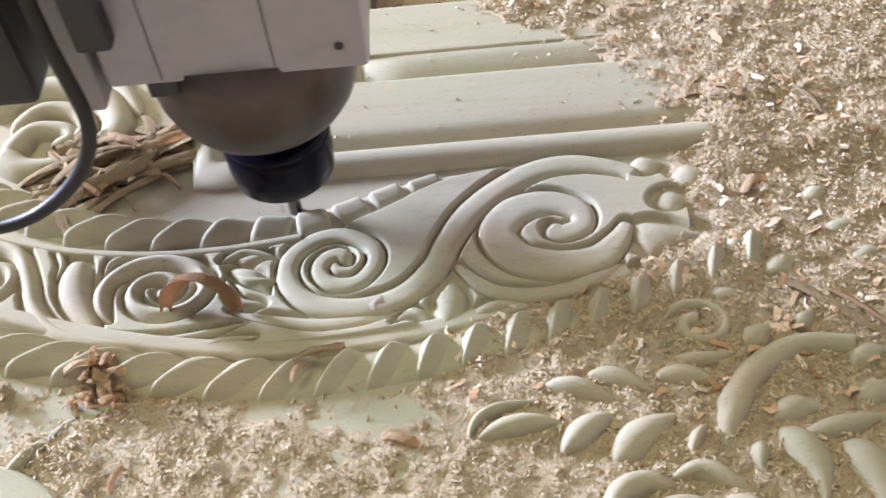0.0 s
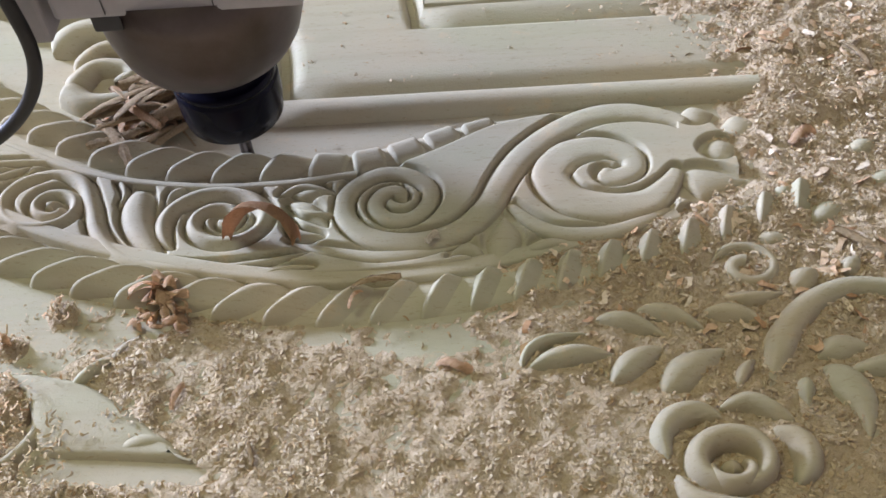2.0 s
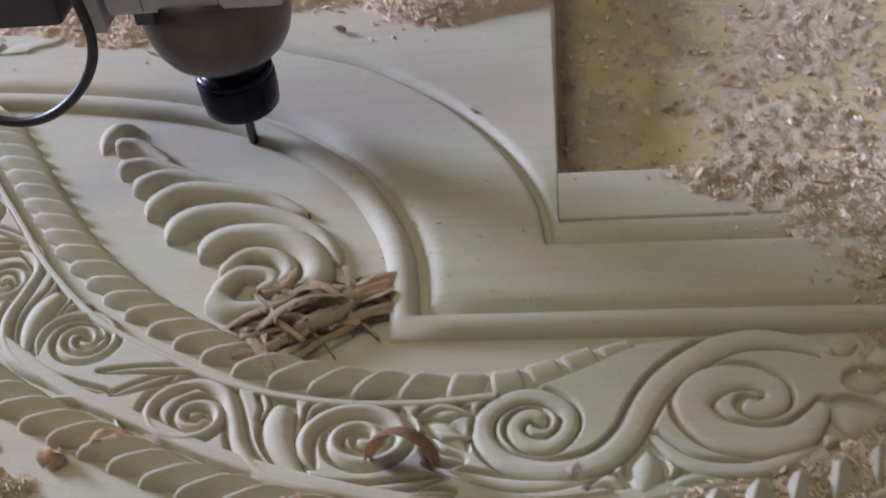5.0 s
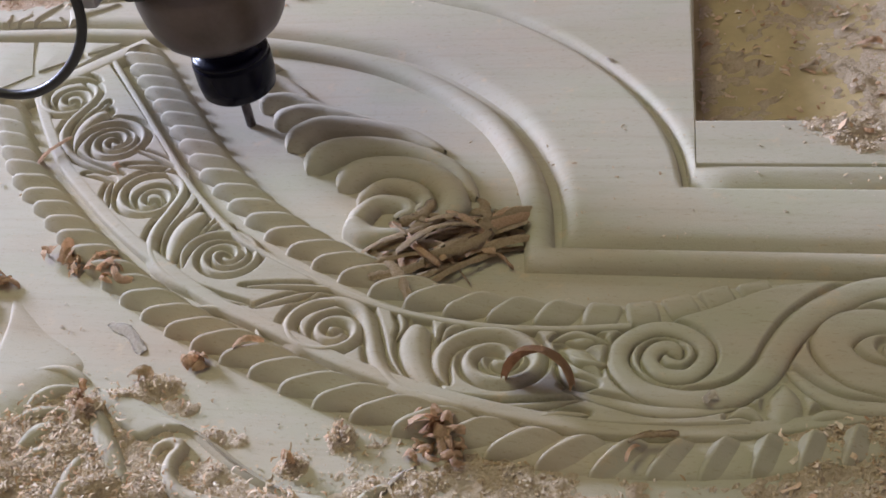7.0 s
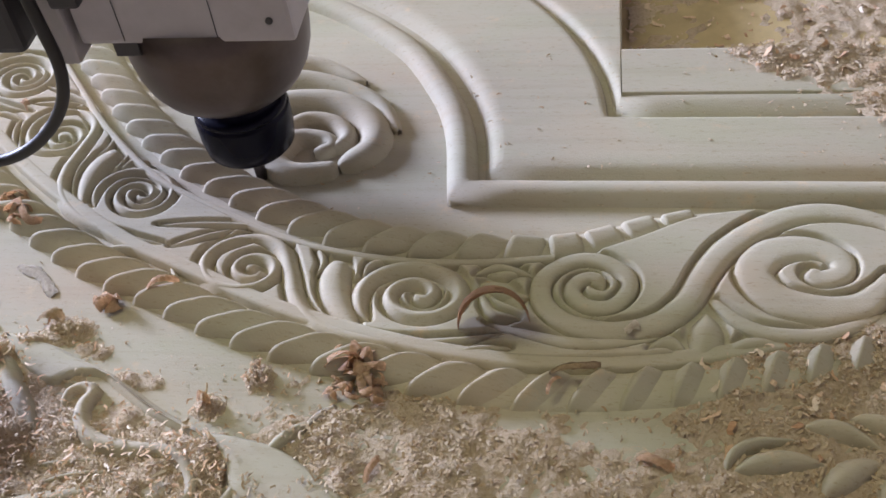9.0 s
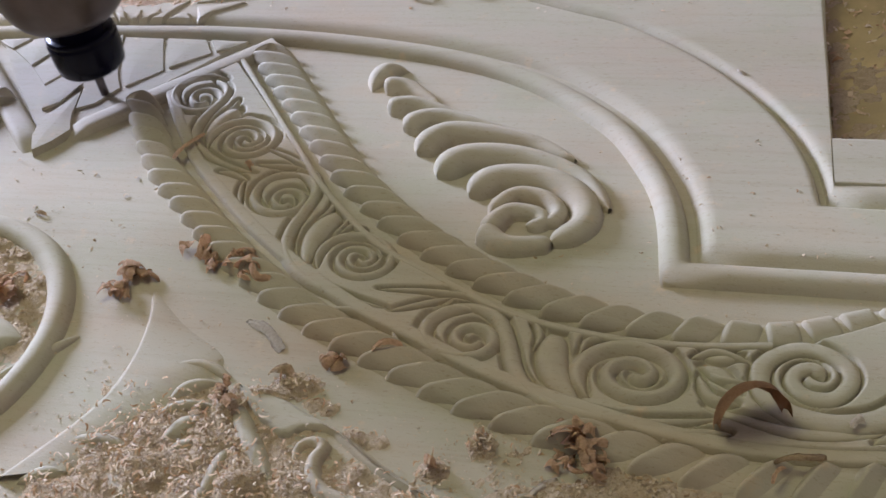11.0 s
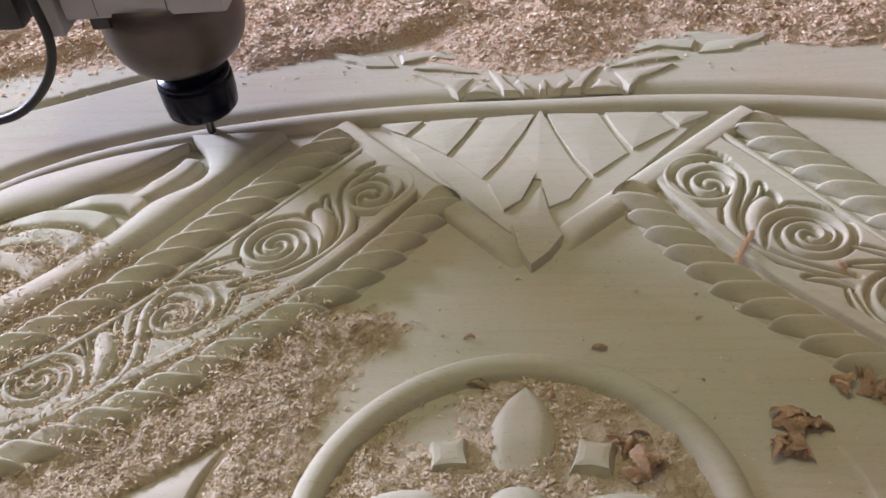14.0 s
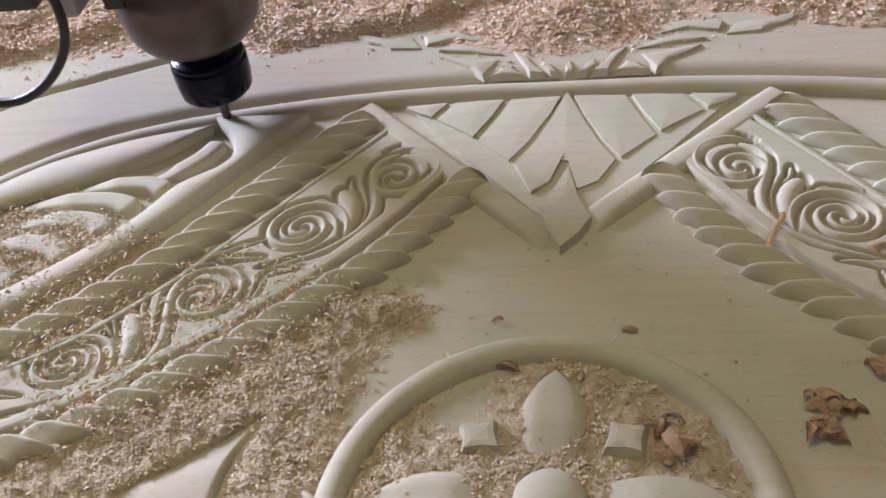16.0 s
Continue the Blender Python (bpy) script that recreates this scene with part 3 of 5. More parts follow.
    ground_ob = new("band_ground", me)
    ground_ob.parent = band

# ---- crossed V with its fan of blades
run = np.linspace(0, 1, 22)[:, None]
vee = strip("crossed_bar", np.array((-0.147, 0.1555)) * (1 - run) + np.array((-0.004, 0.0105)) * run, 0.0106, np.r_[np.full(20, 0.0066), 0.0045, 0.0], WOOD, panel, power=3.6, soft=0.5, label="plain raised bar of the V ornament")
strip("crossed_bar", np.array((0.1435, 0.1550)) * (1 - run) + np.array((0.0150, 0.0265)) * run, 0.0108, np.r_[np.full(20, 0.0066), 0.0045, 0.0], WOOD, panel, power=3.6, soft=0.5)


def tile(name, outline, high, parent, bevel=0.003, z0=0.0, tilt=(0.0, 0.0), grow=0.0):
    """A flush carved piece: a flat top that may lean, with slanted cut edges."""
    p = np.array(outline, float)
    mid = p.mean(0)
    p = p + (p - mid) / np.maximum(np.hypot(*(p - mid).T), 1e-6)[:, None] * grow
    ring = np.vstack([p[k] + (p[(k + 1) % len(p)] - p[k]) * f for k in range(len(p)) for f in (0, 0.25, 0.5, 0.75)])
    d = mid - ring
    length = np.maximum(np.hypot(*d.T), 1e-6)[:, None]
    inner = ring + d / length * np.minimum(bevel, length * 0.45)
    core = ring + d * 0.6
    verts = [(x, y, z0 - 0.001) for x, y in ring]
    n = len(ring)
    for loop, extra in ((inner, 0.0), (core, 0.0006)):
        verts += [(x, y, z0 + high + extra + tilt[0] * (x - mid[0]) + tilt[1] * (y - mid[1])) for x, y in loop]
    verts.append((mid[0], mid[1], z0 + high + 0.0008))
    faces = []
    for r in range(2):
        for k in range(n):
            j = (k + 1) % n
            faces.append((r * n + k, r * n + j, (r + 1) * n + j, (r + 1) * n + k))
    faces += [(2 * n + k, 2 * n + (k + 1) % n, 3 * n) for k in range(n)]
    return mesh_part(name, verts, faces, WOOD, parent, smooth=False)


tile("fan_ground", [(-0.118, 0.1595), (0.0, 0.1595), (0.118, 0.1595), (0.070, 0.098), (0.022, 0.042), (0.0, 0.020), (-0.022, 0.042), (-0.070, 0.098)], 0.0030, vee, 0.001)
tile("point_leaf", [(0.0, 0.002), (0.011, 0.014), (0.0195, 0.030), (0.010, 0.052), (0.003, 0.080), (-0.004, 0.062), (-0.015, 0.040), (-0.009, 0.018)], 0.0060, vee, 0.0024, tilt=(-0.03, 0.0), grow=0.0012)
tile("centre_blade", [(-0.0005, 0.165), (0.011, 0.133), (0.022, 0.106), (0.033, 0.087), (0.022, 0.066), (0.009, 0.058), (0.0045, 0.086), (-0.004, 0.088), (-0.009, 0.066), (-0.020, 0.056), (-0.032, 0.084), (-0.020, 0.108), (-0.010, 0.134)], 0.0054, vee, 0.0016, tilt=(-0.02, 0.0), grow=0.0020)
for side in (1, -1):
    lean_ = -0.03
    tile("fan_blade", flip([(0.0055, 0.1585), (0.022, 0.1585), (0.040, 0.158), (0.048, 0.138), (0.0595, 0.1135), (0.037, 0.0905), (0.025, 0.110), (0.0135, 0.136)], side), 0.0050, vee, 0.0014, tilt=(lean_ * side, 0.0), grow=0.0022)
    tile("fan_blade", flip([(0.046, 0.1575), (0.063, 0.1575), (0.080, 0.157), (0.086, 0.147), (0.0915, 0.139), (0.064, 0.1175), (0.054, 0.138)], side), 0.0050, vee, 0.0014, tilt=(lean_ * side, 0.0), grow=0.0022)
    tile("fan_blade", flip([(0.0865, 0.1565), (0.103, 0.1555), (0.116, 0.154), (0.105, 0.147), (0.0965, 0.142)], side), 0.0050, vee, 0.0014, tilt=(lean_ * side, 0.0), grow=0.0022)

# ---- crest of leaves over the arch
crest = tile("crest", [(-0.003, 0.1835), (0.004, 0.1835), (0.006, 0.194), (0.001, 0.205), (-0.005, 0.196)], 0.0075, panel, 0.004)
for side in (1, -1):
    for pts in [[(0.006, 0.184), (0.013, 0.184), (0.024, 0.196), (0.020, 0.204), (0.012, 0.198)], [(0.016, 0.184), (0.028, 0.184), (0.036, 0.200), (0.043, 0.218), (0.032, 0.212), (0.025, 0.198)], [(0.031, 0.184), (0.058, 0.183), (0.052, 0.196), (0.040, 0.200)],
                [(0.062, 0.183), (0.075, 0.196), (0.098, 0.214), (0.072, 0.211), (0.050, 0.207), (0.055, 0.196)], [(0.047, 0.212), (0.070, 0.215), (0.102, 0.222), (0.088, 0.232), (0.064, 0.226)],
                [(0.064, 0.231), (0.086, 0.236), (0.112, 0.230), (0.116, 0.243), (0.092, 0.250), (0.066, 0.252)], [(0.112, 0.226), (0.138, 0.226), (0.160, 0.238), (0.180, 0.256), (0.150, 0.246), (0.120, 0.242)]]:
        tile("leaf", flip(pts, side), 0.0030, crest, 0.0045, z0=0.0052, tilt=(0.03 * side, -0.04), grow=0.001)

# ---- medallion with its flower
RING = (0.0, -0.185)
t = np.linspace(0, 2 * math.pi, 121)
medallion = strip("medallion_ring", np.stack([RING[0] - 0.1095 * np.cos(t), RING[1] + 0.1095 * np.sin(t)], 1), 0.0098, 0.0085, WOOD, panel, power=2.2, soft=0.6, label="round raised ring about a flower")


def petal(angle, inner, outer, width):
    c, s_ = math.cos(radians(angle)), math.sin(radians(angle))
    n, m = 15, 9
    verts, faces = [], []
    for i in range(n):
        a = i / (n - 1)
        r = inner + (outer - inner) * a
        w = width * (0.80 + 0.55 * a - 1.35 * a ** 3.2) if a < 1 else 0
        for k in range(m):
            u = -1 + 2 * k / (m - 1)
            z = -0.001 + 0.010 * (0.35 + 0.65 * min(1, a * 3)) * (1 - abs(u) ** 2.6) ** 0.5 * (1 - 0.55 * a ** 4) * (0.86 + 0.14 * abs(u))
            verts.append((RING[0] + c * r - s_ * w * u, RING[1] + s_ * r + c * w * u, z))
    for i in range(n - 1):
        for k in range(m - 1):
            q = i * m + k
            faces.append((q, q + m, q + m + 1, q + 1))
    mesh_part("petal", verts, faces, WOOD, medallion)


FLOWER = (0.001, -0.175)
RING = FLOWER
for ang, out, wd in ((90, 0.084, 0.0205), (180, 0.091, 0.0195), (0, 0.091, 0.0195), (270, 0.084, 0.0205)):
    petal(ang, 0.027, out, wd)
for sx in (1, -1):
    for sy in (1, -1):
        cx, cy = FLOWER[0] + sx * 0.0365, FLOWER[1] + sy * 0.0365
        tile("small_petal", [(cx - sx * 0.0125, cy - sy * 0.009), (cx + sx * 0.011, cy - sy * 0.0115), (cx + sx * 0.0135, cy + sy * 0.0095), (cx - sx * 0.0085, cy + sy * 0.0125)][::sx * sy], 0.0068, medallion, 0.004)
n, m = 25, 7
verts = [(FLOWER[0] + 0.021 * math.cos(2 * math.pi * k / (n - 1)) * j / (m - 1), FLOWER[1] + 0.021 * math.sin(2 * math.pi * k / (n - 1)) * j / (m - 1), -0.001 + 0.011 * (1 - (j / (m - 1)) ** 2) ** 0.5) for j in range(m) for k in range(n)]
mesh_part("flower_heart", verts, [(j * n + k, (j + 1) * n + k, (j + 1) * n + k + 1, j * n + k + 1) for j in range(m - 1) for k in range(n - 1)], WOOD, medallion)

# ---- shell of curling lobes beside the band
shell = leaf((0.243, 0.094), (0.248, 0.116), (0.266, 0.122), 0.0125, panel, 0.010, 0.5, "shell_ornament")
for pts, w0, w1 in [([(0.252, 0.098), (0.272, 0.098), (0.300, 0.078)], 0.0085, 0.002), ([(0.262, 0.070), (0.285, 0.076), (0.325, 0.062)], 0.0090, 0.002), ([(0.280, 0.047), (0.305, 0.061), (0.357, 0.049)], 0.0105, 0.002),
                    ([(0.297, 0.020), (0.318, 0.043), (0.370, 0.039), (0.408, 0.018)], 0.0120, 0.0025), ([(0.317, -0.004), (0.334, 0.016), (0.372, 0.019), (0.414, 0.001), (0.436, -0.030)], 0.0125, 0.003),
                    ([(0.343, -0.022), (0.360, -0.005), (0.392, -0.004), (0.416, -0.020), (0.422, -0.044), (0.404, -0.064)], 0.0115, 0.008), ([(0.361, -0.040), (0.374, -0.021), (0.394, -0.022), (0.405, -0.036), (0.397, -0.048)], 0.0070, 0.005),
                    ([(0.361, -0.058), (0.372, -0.038), (0.390, -0.037), (0.396, -0.045), (0.386, -0.050)], 0.0080, 0.004), ([(0.358, -0.056), (0.376, -0.068), (0.404, -0.064)], 0.0085, 0.006)]:
    path = spline(pts, 34)
    tt = np.linspace(0, 1, 34)
    w = (w0 * 1.18 + (w1 - w0) * tt) * np.minimum(1, np.sqrt(1 - (1 - np.minimum(tt / 0.16, 1)) ** 2) + 0.05)
    w[-3:] *= [0.9, 0.7, 0.3]
    strip("lobe", path, w, 0.0035 + 0.0095 * (w / 0.0125) ** 0.8 * (1 - 0.4 * tt), WOOD, shell, soft=0.55, across=11)

# ---- leaf work in the other spandrel
rope_side = spline([(-0.186, 0.147), (-0.2155, 0.103), (-0.247, 0.056), (-0.283, 0.008), (-0.330, -0.040), (-0.39, -0.080)], 50)
cut_side = spline([(-0.262, 0.146), (-0.244, 0.126), (-0.2365, 0.106), (-0.243, 0.090), (-0.268, 0.072), (-0.284, 0.045), (-0.304, 0.019), (-0.345, -0.020), (-0.40, -0.060)], 50)
spandrel = edge_sheet("spandrel_border", rope_side, cut_side, 0.0, 0.0085, WOOD, 0.004, 0.004)
top_side = spline([(-0.258, 0.1415), (-0.3074, 0.1295), (-0.3428, 0.1165), (-0.3815, 0.0980), (-0.44, 0.062)], 40)
channel_side = spline([(-0.2597, 0.1365), (-0.2923, 0.1065), (-0.3306, 0.0830), (-0.3681, 0.0655), (-0.44, 0.026)], 40)
strip_ob = edge_sheet("spandrel_flat", channel_side, top_side, 0.0, 0.0075, WOOD, 0.003, 0.003)
strip_ob.parent = spandrel
for pts, w in [([(-0.300, 0.079), (-0.276, 0.086), (-0.258, 0.104), (-0.2485, 0.124)], 0.0085), ([(-0.350, 0.070), (-0.315, 0.0755), (-0.288, 0.0755), (-0.270, 0.066)], 0.0085), ([(-0.390, 0.052), (-0.345, 0.0590), (-0.310, 0.0580), (-0.287, 0.047)], 0.0095), ([(-0.385, 0.032), (-0.345, 0.0400), (-0.318, 0.0370), (-0.301, 0.024)], 0.0095), ([(-0.40, 0.008), (-0.365, 0.0160), (-0.338, 0.0120), (-0.320, -0.002)], 0.0100), ([(-0.43, -0.018), (-0.395, -0.010), (-0.368, -0.014), (-0.350, -0.026)], 0.0100)]:
    path = spline(pts, 36)
    sw = np.minimum(1, np.linspace(0.02, 2.2, 36)) * np.sqrt(np.clip(1 - np.linspace(-9, 1, 36), 0, 1)) + 0.04
    strip("leaf", path, w * sw, 0.0072 * np.clip(sw, 0.3, 1), WOOD, spandrel, power=4, soft=0.45, across=11)

# ---- acanthus below the band, mirrored about the flower
for side in (1, -1):
    upper_edge = spline([(0.246, -0.193), (0.273, -0.200), (0.290, -0.208), (0.317, -0.220), (0.342, -0.236), (0.367, -0.249), (0.390, -0.2530), (0.4125, -0.2595), (0.4419, -0.2800), (0.4690, -0.3025)], 50)
    lower_edge = spline([(0.247, -0.199), (0.262, -0.215), (0.283, -0.2275), (0.291, -0.2215), (0.306, -0.2205), (0.317, -0.228), (0.340, -0.2435), (0.366, -0.256), (0.384, -0.268), (0.391, -0.284), (0.4000, -0.2965), (0.4324, -0.3000), (0.4675, -0.3032)], 50)
    group = edge_sheet("acanthus", *[np.array(flip(e, side)) for e in ((lower_edge, upper_edge) if side > 0 else (upper_edge, lower_edge))], 0.0, 0.0042, WOOD, 0.004, 0.004)
    inner_line = np.array(flip(spline([(0.1545, -0.118), (0.168, -0.157), (0.170, -0.197), (0.160, -0.229), (0.131, -0.275)], 40), side))
    outer_line = np.array(flip(spline([(0.1560, -0.119), (0.192, -0.150), (0.2310, -0.178), (0.212, -0.215), (0.180, -0.262)], 40), side))
    blade_ = plate("leaf", inner_line, outer_line, 0.0046, 0.0035, 0.024)
    blade_.parent = group
    for pts, w, hi in [([(0.128, -0.168), (0.108, -0.190), (0.088, -0.210)], 0.004, 0.005),
                       ([(0.294, -0.243), (0.2935, -0.232), (0.301, -0.2275), (0.308, -0.231), (0.305, -0.240), (0.309, -0.252), (0.320, -0.2605), (0.337, -0.264), (0.356, -0.265), (0.368, -0.272), (0.374, -0.283), (0.369, -0.292), (0.353, -0.293)], 0.0052, 0.0075),
                       ([(0.291, -0.275), (0.309, -0.272), (0.327, -0.270)], 0.0018, 0.0042), ([(0.296, -0.2845), (0.315, -0.279), (0.336, -0.276)], 0.0020, 0.0045), ([(0.268, -0.298), (0.290, -0.296), (0.310, -0.2915), (0.336, -0.283)], 0.0060, 0.0052),
                       ([(0.244, -0.203), (0.253, -0.215), (0.266, -0.232), (0.287, -0.256)], 0.0062, 0.0062), ([(0.250, -0.285), (0.253, -0.263), (0.254, -0.245), (0.259, -0.235)], 0.0056, 0.0060),
                       ([(0.392, -0.272), (0.393, -0.284), (0.386, -0.296), (0.372, -0.304)], 0.0035, 0.0050), ([(0.404, -0.262), (0.412, -0.253), (0.421, -0.244)], 0.0035, 0.0055), ([(0.194, -0.194), (0.204, -0.185), (0.221, -0.183), (0.238, -0.190)], 0.004, 0.005)]:
        path = spline(pts, 40)
        sw = swell(40, 0.5, 0.45)
        strip("tendril", np.array(flip(path, side)), w * sw + 0.0005, hi * sw, WOOD, group, soft=0.6, across=9)
    th = np.linspace(0, 2 * math.pi, 25)
    dome = [(side * (0.357 + 0.0095 * q * math.cos(u)), -0.2845 + 0.0075 * q * math.sin(u), 0.0055 * (1 - q ** 4) ** 0.6 - 0.001) for q in (1, 0.92, 0.75, 0.4, 0.02) for u in th]
    mesh_part("bulb", dome, [(r * 25 + k, r * 25 + k + 1, r * 25 + k + 26, r * 25 + k + 25) for r in range(4) for k in range(24)], WOOD, group)
    for a, b, c, w in [((0.208, -0.213), (0.217, -0.199), (0.236, -0.194), 0.0055), ((0.289, -0.308), (0.315, -0.301), (0.345, -0.303), 0.0045),
                       ((0.232, -0.218), (0.222, -0.228), (0.214, -0.242), 0.007), ((0.203, -0.224), (0.219, -0.213), (0.240, -0.212), 0.005), ((0.220, -0.246), (0.231, -0.239), (0.243, -0.237), 0.005),
                       ((0.152, -0.250), (0.179, -0.242), (0.204, -0.247), 0.006), ((0.144, -0.275), (0.158, -0.267), (0.172, -0.264), 0.006), ((0.190, -0.262), (0.205, -0.270), (0.222, -0.285), 0.008), ((0.430, -0.300), (0.445, -0.292), (0.462, -0.298), 0.006)]:
        leaf(*flip([a, b, c], side), w, group, 0.0055, 0.45)

    # leaf spray and rose at the outer end
    spray = strip("leaf_spray", np.array(flip(spline([(0.724, -0.281), (0.736, -0.253), (0.750, -0.236), (0.771, -0.2255), (0.795, -0.2275)], 30), side)), 0.0098 * np.linspace(1, 0.55, 30) * np.minimum(1, np.linspace(0.2, 3, 30)), 0.009 * np.minimum(1, np.linspace(0.05, 4, 30)), WOOD, panel, soft=0.55)
    for a, b, c, w in [((0.616, -0.261), (0.626, -0.249), (0.653, -0.244), 0.0035), ((0.618, -0.262), (0.640, -0.2555), (0.662, -0.258), 0.0060), ((0.656, -0.2725), (0.669, -0.260), (0.686, -0.254), 0.0075), ((0.678, -0.279), (0.692, -0.2655), (0.715, -0.255), 0.0095),
                       ((0.671, -0.2325), (0.688, -0.236), (0.705, -0.248), 0.0055), ((0.651, -0.237), (0.668, -0.239), (0.686, -0.249), 0.0055), ((0.700, -0.237), (0.718, -0.237), (0.732, -0.245), 0.006), ((0.749, -0.264), (0.762, -0.258), (0.779, -0.261), 0.0075),
                       ((0.758, -0.273), (0.782, -0.268), (0.806, -0.265), 0.006), ((0.749, -0.268), (0.762, -0.282), (0.763, -0.306), 0.0105), ((0.774, -0.277), (0.787, -0.290), (0.787, -0.315), 0.0105), ((0.743, -0.273), (0.7405, -0.281), (0.741, -0.290), 0.005),
                       ((0.711, -0.279), (0.716, -0.269), (0.723, -0.262), 0.004), ((0.713, -0.2255), (0.73, -0.2295), (0.746, -0.224), 0.0042), ((0.745, -0.223), (0.754, -0.218), (0.762, -0.212), 0.0075), ((0.766, -0.183), (0.775, -0.176), (0.790, -0.171), 0.008),
                       ((0.798, -0.162), (0.809, -0.156), (0.825, -0.155), 0.0075), ((0.808, -0.178), (0.818, -0.174), (0.833, -0.173), 0.0065), ((0.792, -0.240), (0.800, -0.233), (0.815, -0.232), 0.008), ((0.789, -0.258), (0.798, -0.253), (0.815, -0.252), 0.008),
                       ((0.770, -0.217), (0.777, -0.212), (0.783, -0.205), 0.006), ((0.795, -0.138), (0.803, -0.133), (0.815, -0.132), 0.007), ((0.729, -0.177), (0.735, -0.171), (0.742, -0.166), 0.0065), ((0.750, -0.167), (0.756, -0.162), (0.764, -0.158), 0.006), ((0.735, -0.194), (0.745, -0.193), (0.757, -0.198), 0.006)]:
        leaf(*flip([a, b, c], side), w, spray, 0.0085 if b[1] < -0.203 else 0.0058, 0.42)
    th = np.linspace(0, 1, 50)
    ang = radians(180) - th * 2 * math.pi * 1.25
    r = 0.0175 * (1 - 0.72 * th)
    strip("tendril", np.array(flip(np.stack([0.728 + r * np.cos(ang), -0.210 + 0.85 * r * np.sin(ang)], 1), side)), (0.0030 + 0.002 * th) * np.minimum(1, np.linspace(0.1, 8, 50)), 0.0055 * np.minimum(1, np.linspace(0.05, 8, 50)), WOOD, spray, soft=0.6)
    th = np.linspace(0, 2 * math.pi, 61)
    ring = np.stack([0.7025 + 0.0150 * np.cos(th), -0.3145 + 0.0112 * np.sin(th)], 1)
    rose = strip("rose", np.array(flip(ring, side)), 0.0056 + 0.0010 * np.cos(th - 2.2), 0.0125 + 0.0015 * np.cos(th - 1.6), WOOD, panel, power=2.2, soft=0.6)
    cup = th[:48] * 0.98
    strip("petal", np.array(flip(np.stack([0.7010 + 0.0082 * np.cos(cup + 2.4), -0.3195 + 0.0064 * np.sin(cup + 2.4)], 1), side)), 0.0044 * swell(48, 0.5, 0.4) + 0.0004, 0.0005 + 0.0130 * swell(48, 0.5, 0.3), WOOD, rose, soft=0.6)
    leaf(*flip([(0.696, -0.3215), (0.7015, -0.3175), (0.707, -0.3215)], side), 0.0046, rose, 0.0095, 0.5, "petal")
    for pts, w, h in [([(0.676, -0.3120), (0.6745, -0.3000), (0.681, -0.2915), (0.692, -0.2890), (0.702, -0.2930)], 0.0062, 0.0105), ([(0.722, -0.2990), (0.7320, -0.3050), (0.7345, -0.3150), (0.728, -0.3260)], 0.0068, 0.0110), ([(0.701, -0.2880), (0.7160, -0.2850), (0.7330, -0.2960)], 0.0050, 0.0090), ([(0.678, -0.3190), (0.684, -0.3300), (0.697, -0.3350), (0.712, -0.3330)], 0.0062, 0.0100)]:
        path = spline(pts, 30)
        sw = swell(30, 0.5, 0.5)
        strip("petal", np.array(flip(path, side)), w * sw + 0.0004, h * (0.3 + 0.7 * sw), WOOD, rose, soft=0.6, across=11)

# ---- router head: everything that travels with the cutter
router = new("cnc_router")
tagged(router, "grey router head with a black collet nut and short cutter", "router spindle")
bm = bmesh.new()
lathe(bm, [(0.0015, -0.001), (0.0034, 0.001), (0.0034, 0.042)], 20)
part("cutter", bm, BIT_STEEL, router, "dark steel cutter", True)
bm = bmesh.new()
lathe(bm, [(0.006, 0.0325), (0.020, 0.0325), (0.0238, 0.0333), (0.0258, 0.0355), (0.0270, 0.045), (0.0272, 0.0580), (0.0268, 0.0596), (0.0258, 0.0600), (0.0258, 0.0612), (0.0266, 0.0616), (0.0262, 0.0640), (0.0240, 0.0652), (0.0205, 0.0660), (0.0205, 0.088)], 64)
nut = part("collet_nut", bm, NUT_BLACK, router, "glossy black collet nut", True)
bm = bmesh.new()
lathe(bm, [(0.010, 0.0760), (0.0280, 0.0765), (0.0345, 0.0790), (0.0400, 0.0840), (0.0445, 0.0915), (0.0475, 0.1010), (0.0488, 0.1110), (0.0492, 0.1200), (0.0492, 0.1380)], 72)
part("spindle_nose", bm, SPINDLE_METAL, router, "dull rounded metal spindle nose", True)
bm = bmesh.new()
box(bm, (-0.0520, -0.045, 0.1345), (0.0570, 0.050, 0.27), 0.0025)
housing = part("spindle_housing", bm, GREY_PAINT, router, "light grey painted square housing")
bm = bmesh.new()
box(bm, (-0.0370, -0.044, 0.1265), (-0.0240, 0.03, 0.1350), 0.001)
part("housing_tab", bm, DARK_PLASTIC, housing)
for sx in (-0.029, 0.0185):
    bm = bmesh.new()
    box(bm, (sx - 0.0002, -0.0454, 0.137), (sx + 0.0002, -0.0446, 0.262))
    part("housing_seam", bm, DARK_PLASTIC, housing)
bm = bmesh.new()
lathe(bm, [(0.0004, 0.0), (0.0018, 0.0), (0.0018, 0.0012), (0.0012, 0.0016)], 16)
bmesh.ops.transform(bm, matrix=pose(0.046, -0.0448, 0.147, 90, 0, 0), verts=bm.verts)
part("housing_screw", bm, DARK_PLASTIC, housing)
bm = bmesh.new()
box(bm, (-0.0710, -0.046, 0.1235), (-0.0560, 0.03, 0.25), 0.002)
part("side_bracket", bm, GREY_PAINT, router)
bm = bmesh.new()
box(bm, (-0.0550, -0.0550, 0.1615), (-0.0405, -0.0452, 0.190), 0.0020)
part("switch_block", bm, DARK_PLASTIC, router)
bm = bmesh.new()
box(bm, (-0.150, -0.046, 0.130), (-0.0825, 0.05, 0.22), 0.004)
